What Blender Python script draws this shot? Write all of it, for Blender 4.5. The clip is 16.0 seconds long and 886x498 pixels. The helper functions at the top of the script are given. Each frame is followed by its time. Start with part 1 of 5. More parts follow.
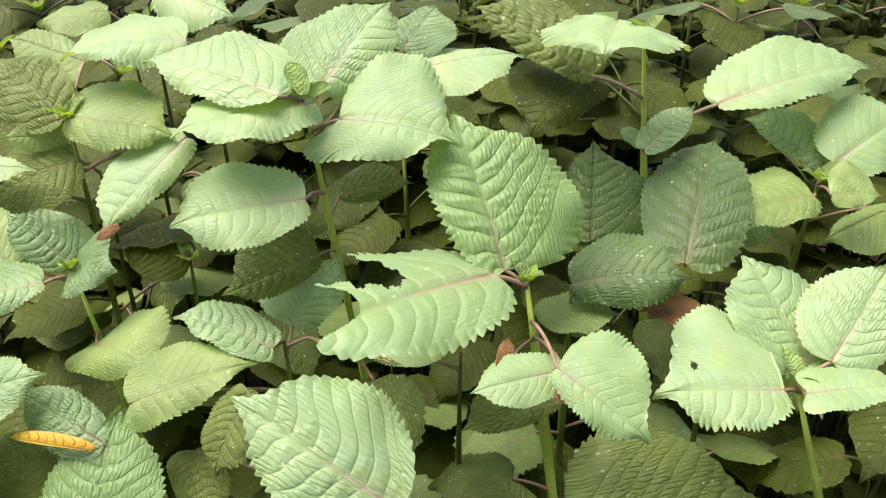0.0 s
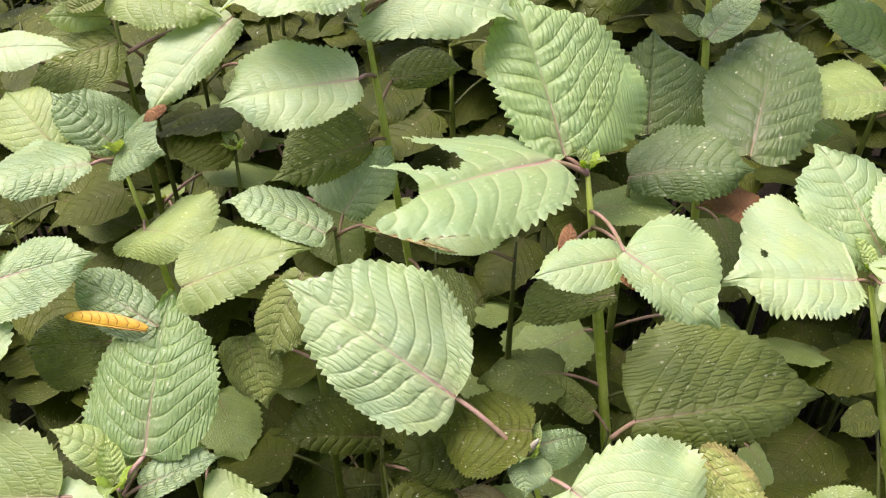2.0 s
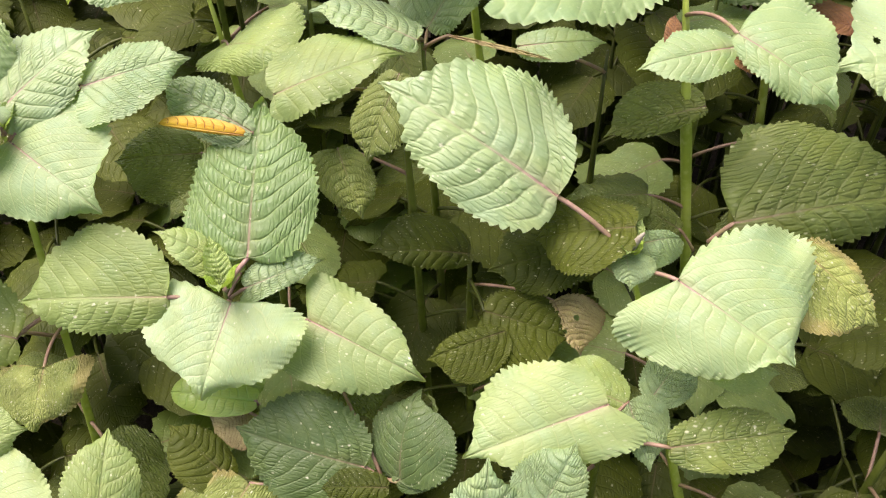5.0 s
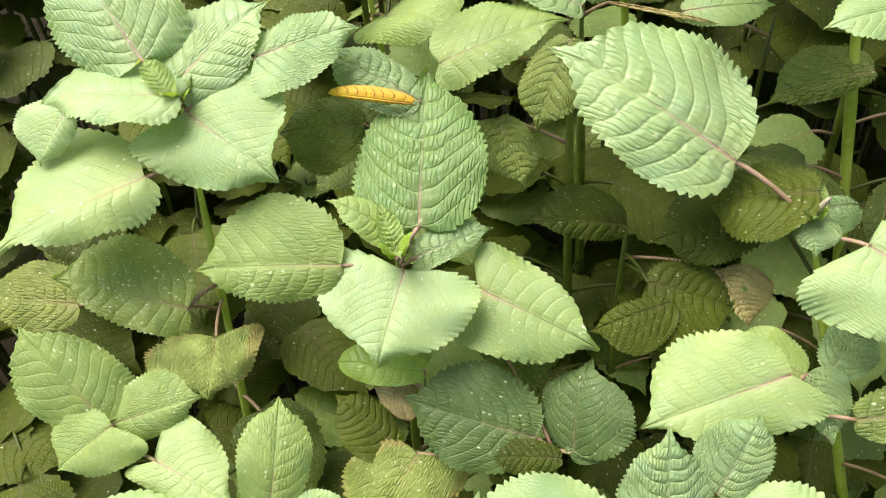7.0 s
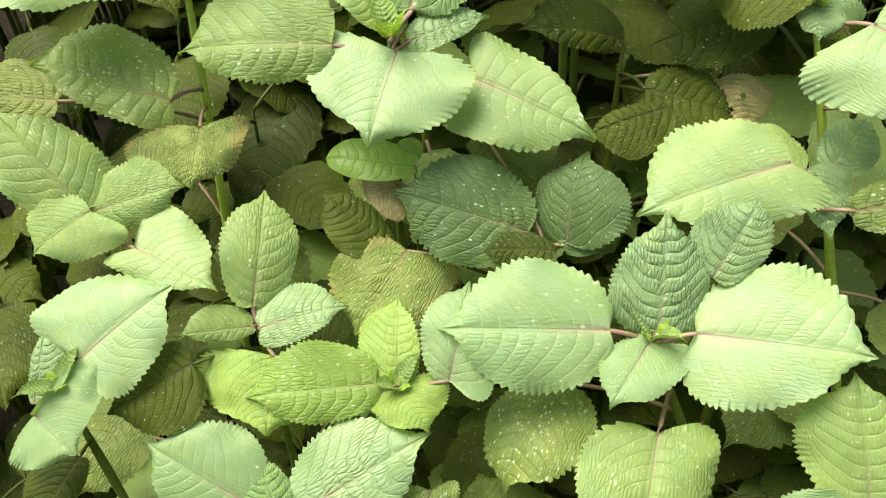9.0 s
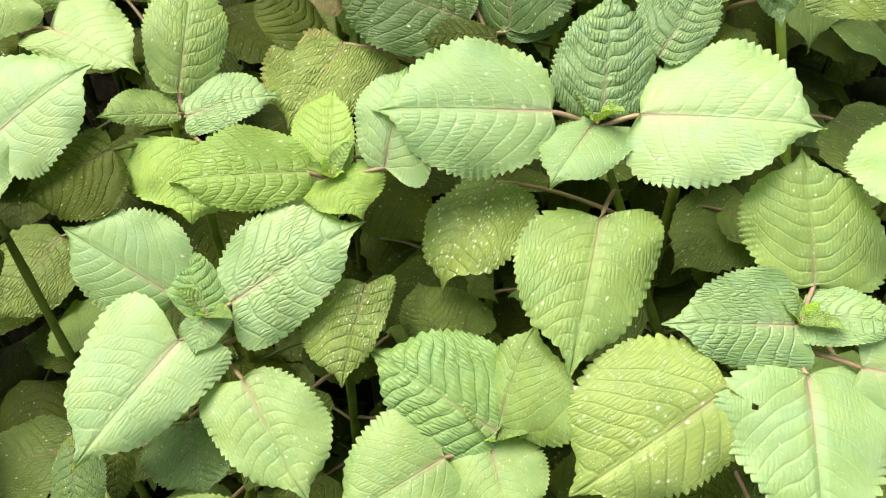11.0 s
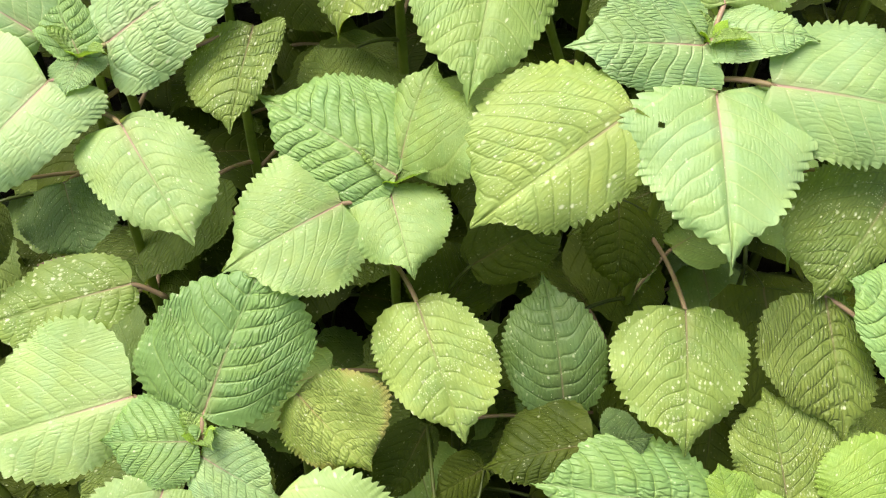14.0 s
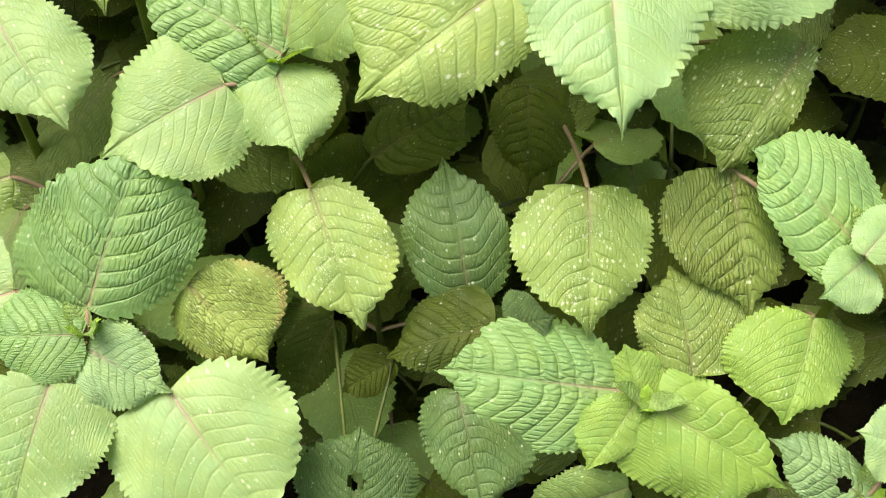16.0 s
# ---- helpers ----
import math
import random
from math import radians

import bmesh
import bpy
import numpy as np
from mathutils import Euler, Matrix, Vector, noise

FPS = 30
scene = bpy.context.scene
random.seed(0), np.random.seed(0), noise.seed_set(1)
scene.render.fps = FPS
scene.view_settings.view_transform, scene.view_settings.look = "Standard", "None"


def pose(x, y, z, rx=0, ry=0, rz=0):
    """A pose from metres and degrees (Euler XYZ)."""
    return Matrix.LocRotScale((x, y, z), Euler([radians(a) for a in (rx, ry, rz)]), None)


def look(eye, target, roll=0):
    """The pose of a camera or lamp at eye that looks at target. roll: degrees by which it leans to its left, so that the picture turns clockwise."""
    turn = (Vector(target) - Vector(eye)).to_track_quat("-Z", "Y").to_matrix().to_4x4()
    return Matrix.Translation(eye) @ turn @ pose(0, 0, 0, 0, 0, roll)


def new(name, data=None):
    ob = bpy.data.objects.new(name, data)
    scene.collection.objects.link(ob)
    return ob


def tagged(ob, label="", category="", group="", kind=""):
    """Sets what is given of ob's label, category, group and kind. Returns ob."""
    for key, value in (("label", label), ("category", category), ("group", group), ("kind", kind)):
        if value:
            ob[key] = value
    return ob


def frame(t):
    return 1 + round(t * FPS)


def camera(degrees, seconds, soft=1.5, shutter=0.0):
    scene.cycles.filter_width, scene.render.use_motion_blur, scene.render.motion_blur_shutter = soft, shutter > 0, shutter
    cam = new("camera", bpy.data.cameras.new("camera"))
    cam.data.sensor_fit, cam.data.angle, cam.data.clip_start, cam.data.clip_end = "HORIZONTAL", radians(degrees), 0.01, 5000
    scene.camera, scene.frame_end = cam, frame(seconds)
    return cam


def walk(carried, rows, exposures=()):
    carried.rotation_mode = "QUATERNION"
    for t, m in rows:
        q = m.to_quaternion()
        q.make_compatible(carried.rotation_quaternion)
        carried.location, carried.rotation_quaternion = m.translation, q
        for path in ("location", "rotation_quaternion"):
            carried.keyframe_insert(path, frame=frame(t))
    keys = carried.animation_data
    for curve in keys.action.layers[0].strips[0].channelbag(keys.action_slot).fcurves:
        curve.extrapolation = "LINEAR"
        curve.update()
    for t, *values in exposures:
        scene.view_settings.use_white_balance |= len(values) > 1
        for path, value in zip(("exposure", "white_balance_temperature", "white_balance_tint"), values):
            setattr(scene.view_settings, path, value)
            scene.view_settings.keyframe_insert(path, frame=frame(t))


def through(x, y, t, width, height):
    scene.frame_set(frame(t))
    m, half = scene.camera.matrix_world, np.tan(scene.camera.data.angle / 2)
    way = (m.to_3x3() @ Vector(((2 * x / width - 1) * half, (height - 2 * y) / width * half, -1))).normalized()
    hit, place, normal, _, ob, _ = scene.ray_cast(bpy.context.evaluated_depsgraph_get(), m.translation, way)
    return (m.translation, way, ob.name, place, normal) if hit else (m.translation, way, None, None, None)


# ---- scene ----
cam = camera(55.19, 16.0, soft=1.2)
walk(cam, [
    (0.0, pose(0.0000, -0.5000, 1.1501, 57.000, 0, -0.000) @ pose(0, 0, 0, 0, 0, 0.000)),
    (0.5, pose(-0.0072, -0.5022, 1.1431, 55.725, 0, 0.455) @ pose(0, 0, 0, 0, 0, 0.167)),
    (1.0, pose(-0.0142, -0.5017, 1.1335, 54.929, 0, 1.234) @ pose(0, 0, 0, 0, 0, -0.173)),
    (1.5, pose(-0.0214, -0.5015, 1.1262, 53.613, 0, 1.517) @ pose(0, 0, 0, 0, 0, -0.086)),
    (2.0, pose(-0.0263, -0.5016, 1.1151, 52.156, 0, 1.569) @ pose(0, 0, 0, 0, 0, -0.187)),
    (2.5, pose(-0.0317, -0.5047, 1.1080, 50.775, 0, 0.990) @ pose(0, 0, 0, 0, 0, 0.187)),
    (3.0, pose(-0.0319, -0.5116, 1.0864, 48.587, 0, 0.753) @ pose(0, 0, 0, 0, 0, 0.238)),
    (3.2, pose(-0.0302, -0.5127, 1.0763, 47.872, 0, 0.622) @ pose(0, 0, 0, 0, 0, 0.287)),
    (5.3, pose(-0.1034, -0.5511, 1.0512, 46.974, 0, 3.006) @ pose(0, 0, 0, 0, 0, -2.254)),
    (5.5, pose(-0.1146, -0.5492, 1.0502, 47.386, 0, 4.426) @ pose(0, 0, 0, 0, 0, -3.446)),
    (6.0, pose(-0.1405, -0.5504, 1.0447, 47.464, 0, 5.759) @ pose(0, 0, 0, 0, 0, -4.537)),
    (6.5, pose(-0.1611, -0.5553, 1.0416, 47.300, 0, 6.539) @ pose(0, 0, 0, 0, 0, -4.953)),
    (7.0, pose(-0.1618, -0.5612, 1.0369, 47.050, 0, 7.021) @ pose(0, 0, 0, 0, 0, -4.961)),
    (7.5, pose(-0.1595, -0.5753, 1.0190, 46.664, 0, 7.312) @ pose(0, 0, 0, 0, 0, -4.847)),
    (8.0, pose(-0.1632, -0.5962, 0.9959, 46.808, 0, 7.245) @ pose(0, 0, 0, 0, 0, -4.400)),
    (8.5, pose(-0.1672, -0.6194, 0.9634, 46.235, 0, 6.271) @ pose(0, 0, 0, 0, 0, -3.536)),
    (9.0, pose(-0.1690, -0.6337, 0.9393, 45.783, 0, 5.387) @ pose(0, 0, 0, 0, 0, -2.770)),
    (9.5, pose(-0.1667, -0.6512, 0.9117, 45.010, 0, 4.536) @ pose(0, 0, 0, 0, 0, -2.138)),
    (9.7, pose(-0.1610, -0.6578, 0.9020, 44.951, 0, 4.320) @ pose(0, 0, 0, 0, 0, -1.871)),
    (11.8, pose(-0.1429, -0.7137, 0.8171, 42.725, 0, 1.773) @ pose(0, 0, 0, 0, 0, -0.013)),
    (12.0, pose(-0.1399, -0.7184, 0.8101, 42.438, 0, 1.558) @ pose(0, 0, 0, 0, 0, 0.078)),
    (12.5, pose(-0.1297, -0.7316, 0.7928, 42.046, 0, 1.211) @ pose(0, 0, 0, 0, 0, 0.032)),
    (13.0, pose(-0.1229, -0.7473, 0.7755, 41.937, 0, 0.971) @ pose(0, 0, 0, 0, 0, -0.011)),
    (13.5, pose(-0.1238, -0.7551, 0.7617, 41.318, 0, -0.085) @ pose(0, 0, 0, 0, 0, 0.504)),
    (14.0, pose(-0.1105, -0.7604, 0.7488, 40.650, 0, -0.864) @ pose(0, 0, 0, 0, 0, 0.660)),
    (14.5, pose(-0.0936, -0.7637, 0.7404, 39.849, 0, -1.078) @ pose(0, 0, 0, 0, 0, 0.352)),
    (15.0, pose(-0.0810, -0.7732, 0.7317, 39.271, 0, -1.629) @ pose(0, 0, 0, 0, 0, 0.259)),
    (15.5, pose(-0.0698, -0.7771, 0.7241, 38.526, 0, -2.000) @ pose(0, 0, 0, 0, 0, 0.107)),
    (16.0, pose(-0.0630, -0.7842, 0.7112, 38.069, 0, -2.369) @ pose(0, 0, 0, 0, 0, 0.146)),
], exposures=[
    (0.0, 1.70, 6500, 22),
    (1.0, 1.74, 6440, 30),
    (2.0, 1.79, 6450, 38),
    (3.0, 1.80, 6550, 30),
    (5.5, 1.80, 6700, 34),
    (6.5, 1.80, 6800, 20),
    (7.5, 1.80, 6900, 10),
    (9.2, 1.80, 6950, 6),
    (12.5, 1.80, 7000, 5),
    (16.0, 1.80, 7000, 4),
])

# ---- light ----
world = bpy.data.worlds.new("overcast_sky")
scene.world = world
world.use_nodes = True
SUN_UP, SUN_TURN = 70.0, 280.0
wn = world.node_tree.nodes
sky = wn.new("ShaderNodeTexSky")
sky.sky_type = "NISHITA"
sky.sun_disc = False
sky.sun_elevation, sky.sun_rotation = radians(SUN_UP), radians(SUN_TURN)
sky.air_density, sky.dust_density, sky.ozone_density = 1.0, 3.0, 1.0
wn["Background"].inputs["Strength"].default_value = 0.09
cloud = wn.new("ShaderNodeHueSaturation")
cloud.inputs["Saturation"].default_value = 0.65
world.node_tree.links.new(sky.outputs["Color"], cloud.inputs["Color"])
world.node_tree.links.new(cloud.outputs["Color"], wn["Background"].inputs["Color"])

sun = new("sun", bpy.data.lights.new("sun", "SUN"))
sun.data.energy, sun.data.angle, sun.data.color = 2.6, radians(45), (1.0, 0.97, 0.90)
a, e = radians(SUN_TURN), radians(SUN_UP)
way = Vector((math.sin(a) * math.cos(e), math.cos(a) * math.cos(e), math.sin(e)))
sun.matrix_world = look(way * 8, (0, 0, 0))


# ---- materials ----
class Nodes:
    """Short hands for building one node material."""

    def __init__(self, name):
        self.mat = bpy.data.materials.new(name)
        self.mat.use_nodes = True
        self.tree = self.mat.node_tree
        self.bsdf = self.tree.nodes["Principled BSDF"]
        self.out = self.tree.nodes["Material Output"]

    def put(self, socket, value):
        if isinstance(value, bpy.types.NodeSocket):
            self.tree.links.new(value, socket)
        elif isinstance(value, tuple) and len(value) == 3 and socket.type == "RGBA":
            socket.default_value = (*value, 1)
        else:
            socket.default_value = value

    def add(self, kind, out=0, **sockets):
        node = self.tree.nodes.new(kind)
        for key, value in sockets.items():
            self.put(node.inputs[int(key[1:]) if key[0] == "i" and key[1:].isdigit() else key.replace("_", " ")], value)
        return node.outputs[out]

    def math(self, op, x, y=0.0, z=0.0):
        node = self.tree.nodes.new("ShaderNodeMath")
        node.operation = op
        for socket, value in zip(node.inputs, (x, y, z)):
            self.put(socket, value)
        return node.outputs[0]

    def step(self, x, lo, hi, a=0.0, b=1.0):
        node = self.tree.nodes.new("ShaderNodeMapRange")
        node.interpolation_type = "SMOOTHSTEP"
        for socket, value in zip(node.inputs, (x, lo, hi, a, b)):
            self.put(socket, value)
        return node.outputs[0]

    def mix(self, fac, x, y, blend="MIX"):
        node = self.tree.nodes.new("ShaderNodeMix")
        node.data_type, node.blend_type = "RGBA", blend
        self.put(node.inputs[0], fac)
        self.put(node.inputs[6], x)
        self.put(node.inputs[7], y)
        return node.outputs[2]

    def noise(self, scale, detail=3.0, where=None, rough=0.55):
        node = self.tree.nodes.new("ShaderNodeTexNoise")
        node.inputs["Scale"].default_value, node.inputs["Detail"].default_value = scale, detail
        node.inputs["Roughness"].default_value = rough
        if where is not None:
            self.put(node.inputs["Vector"], where)
        return node.outputs[0]


def leaf_material(name, low, high, vein, rib, specks=0.0, lumps=0.4, gloss=0.5, through=0.36, brown=0.0, cool=0.3, groove=0.3, shine=0.38, lines=0.5):
    """A hairy, veined leaf. lumps and groove: the height of the quilting and the depth of the side veins, in millimetres.

    leafco holds u along the midrib, the distance from it, and v across from edge to edge; leafvein the run of the side veins
    (one falls on each whole number), the way along them and a number of the leaf's own."""
    k = Nodes(name)
    at = k.tree.nodes.new("ShaderNodeAttribute")
    at.attribute_name = "leafco"
    sep = k.tree.nodes.new("ShaderNodeSeparateXYZ")
    k.put(sep.inputs[0], at.outputs["Vector"])
    u, lat, v = sep.outputs
    at = k.tree.nodes.new("ShaderNodeAttribute")
    at.attribute_name = "leafvein"
    sep = k.tree.nodes.new("ShaderNodeSeparateXYZ")
    k.put(sep.inputs[0], at.outputs["Vector"])
    run, way, rnd = sep.outputs
    flat = k.tree.nodes.new("ShaderNodeCombineXYZ")
    k.put(flat.inputs[0], u)
    k.put(flat.inputs[1], lat)
    k.put(flat.inputs[2], k.math("MULTIPLY", rnd, 37.0))
    flat = flat.outputs[0]
    large, fine = k.noise(2.6, 3, flat), k.noise(64, 3, flat)
    patch = k.noise(5.5, 3, flat)
    av, alat = k.math("ABSOLUTE", v), k.math("ABSOLUTE", lat)
    # side veins, dying out towards the rim
    near = k.math("ABSOLUTE", k.math("SUBTRACT", run, k.math("ROUND", run)))
    grown = k.math("MULTIPLY", k.step(alat, 0.004, 0.03), k.step(av, 1.0, 0.72))
    veins = k.math("MULTIPLY", k.step(near, 0.060, 0.012), grown)
    trough = k.math("MULTIPLY", k.step(near, 0.13, 0.0), grown)
    # the quilted blade between them: lumps in rows along the side veins, parted by the cross veins
    sway = k.math("MULTIPLY", k.math("SUBTRACT", k.noise(7, 2, flat), 0.5), 1.8)
    ladder = k.tree.nodes.new("ShaderNodeCombineXYZ")
    k.put(ladder.inputs[0], k.math("ADD", run, -0.10))
    k.put(ladder.inputs[1], k.math("ADD", k.math("ADD", k.math("MULTIPLY", way, 29.0), k.math("MULTIPLY", rnd, 500.0)), sway))
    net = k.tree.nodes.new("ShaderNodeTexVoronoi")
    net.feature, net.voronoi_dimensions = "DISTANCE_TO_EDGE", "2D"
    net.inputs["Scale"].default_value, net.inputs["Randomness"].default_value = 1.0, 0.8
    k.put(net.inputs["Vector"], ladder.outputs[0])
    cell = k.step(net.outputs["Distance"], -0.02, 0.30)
    small = k.tree.nodes.new("ShaderNodeTexVoronoi")
    small.feature, small.voronoi_dimensions = "DISTANCE_TO_EDGE", "2D"
    small.inputs["Scale"].default_value = 2.7
    k.put(small.inputs["Vector"], ladder.outputs[0])
    crumb = k.step(small.outputs["Distance"], 0.0, 0.4)
    mid = k.math("SUBTRACT", 1.0, k.step(alat, 0.003, 0.010))
    tone = k.math("ADD", k.math("MULTIPLY", k.math("SUBTRACT", large, 0.5), 1.6), k.math("ADD", 0.18, k.math("MULTIPLY", rnd, 0.62)))
    col = k.mix(k.step(tone, 0.0, 1.0), low, high)
    col = k.mix(k.math("MULTIPLY", k.step(patch, 0.42, 0.72), cool), col, k.mix(1.0, col, (0.80, 1.02, 1.55), "MULTIPLY"))
    col = k.mix(k.math("MULTIPLY", k.step(k.noise(4.1, 3, flat), 0.48, 0.75), cool * 1.2), col, k.mix(1.0, col, (1.16, 1.04, 0.62), "MULTIPLY"))
    col = k.mix(k.math("MULTIPLY", k.step(fine, 0.40, 0.70), 0.22), col, high)
    # creases between the lumps are darkened: their shade is put into the colour
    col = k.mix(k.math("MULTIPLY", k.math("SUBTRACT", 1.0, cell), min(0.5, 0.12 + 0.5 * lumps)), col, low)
    col = k.mix(k.math("MULTIPLY", veins, lines), col, vein)
    col = k.mix(k.step(av, 0.93, 1.0, 0.0, 0.3), col, vein)
    ribs = k.math("MULTIPLY", mid, k.step(u, 0.62, 0.0, 0.10, 0.72))
    col = k.mix(ribs, col, rib)
    # a faint blush of the rib's colour beside it, towards the stalk
    beside = k.math("MULTIPLY", k.step(alat, 0.09, 0.0), k.step(u, 0.5, 0.0))
    col = k.mix(k.math("MULTIPLY", beside, 0.16), col, rib)
    if specks:
        # pale sucking marks, thick in some places, and small pricks between
        dist = k.tree.nodes.new("ShaderNodeMapping")
        k.put(dist.inputs["Vector"], flat)
        dist.inputs["Scale"].default_value = (1.0, 1.5, 1.0)
        for size, share, strength in ((24, 0.05 + 0.55 * specks, 0.6), (60, 0.10 + 0.58 * specks, 0.5)):
            spot = k.tree.nodes.new("ShaderNodeTexVoronoi")
            spot.inputs["Scale"].default_value = size
            k.put(spot.inputs["Vector"], k.add("ShaderNodeVectorMath", i0=dist.outputs[0], i1=k.mix(1.0, (0.018, 0.018, 0.018), k.add("ShaderNodeTexNoise", 1, Vector=flat, Scale=45.0), "MULTIPLY")))
            pick = k.tree.nodes.new("ShaderNodeSeparateXYZ")
            k.put(pick.inputs[0], spot.outputs["Color"])
            where = k.step(k.noise(3.2 if size < 50 else 4.7, 2, flat), 0.36, 0.70)
            some = k.step(k.math("ADD", pick.outputs[0], k.math("MULTIPLY", where, share)), 0.96, 1.0)
            dots = k.math("MULTIPLY", k.step(spot.outputs["Distance"], k.math("ADD", 0.26, k.math("MULTIPLY", pick.outputs[2], 0.24)), 0.14), some)
            col = k.mix(k.math("MULTIPLY", dots, k.math("ADD", 0.12 + 0.25 * specks, k.math("MULTIPLY", pick.outputs[1], strength))), col, (0.60, 0.62, 0.42))
    if brown:
        edge = k.math("ADD", av, k.math("MULTIPLY", k.math("SUBTRACT", large, 0.5), 1.4))
        col = k.mix(k.math("MULTIPLY", k.step(edge, 0.72, 1.05), brown), col, (0.30, 0.19, 0.07))
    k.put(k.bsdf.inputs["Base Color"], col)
    k.put(k.bsdf.inputs["Roughness"], k.math("ADD", gloss, k.math("MULTIPLY", fine, 0.15)))
    k.put(k.bsdf.inputs["Specular IOR Level"], shine)
    k.put(k.bsdf.inputs["Sheen Weight"], 0.03)
    uneven = k.step(k.noise(3.4, 2, flat), 0.30, 0.70, 0.15, 1.2)
    height = k.math("MULTIPLY", k.math("MULTIPLY", cell, lumps), uneven)
    height = k.math("ADD", height, k.math("MULTIPLY", crumb, 0.02 + 0.06 * lumps))
    height = k.math("SUBTRACT", height, k.math("MULTIPLY", trough, groove))
    height = k.math("SUBTRACT", height, k.math("MULTIPLY", mid, 0.25))
    height = k.math("ADD", height, k.math("MULTIPLY", fine, 0.13))
    bump = k.tree.nodes.new("ShaderNodeBump")
    bump.inputs["Strength"].default_value, bump.inputs["Distance"].default_value = 1.0, 0.001
    k.put(bump.inputs["Height"], height)
    k.put(k.bsdf.inputs["Normal"], bump.outputs[0])
    trans = k.tree.nodes.new("ShaderNodeBsdfTranslucent")
    k.put(trans.inputs["Color"], k.mix(1.0, col, (1.45, 1.5, 0.35), "MULTIPLY"))
    k.put(trans.inputs["Normal"], bump.outputs[0])
    blend = k.tree.nodes.new("ShaderNodeMixShader")
    blend.inputs[0].default_value = through
    k.put(blend.inputs[1], k.bsdf.outputs[0])
    k.put(blend.inputs[2], trans.outputs[0])
    k.put(k.out.inputs[0], blend.outputs[0])
    return k.mat


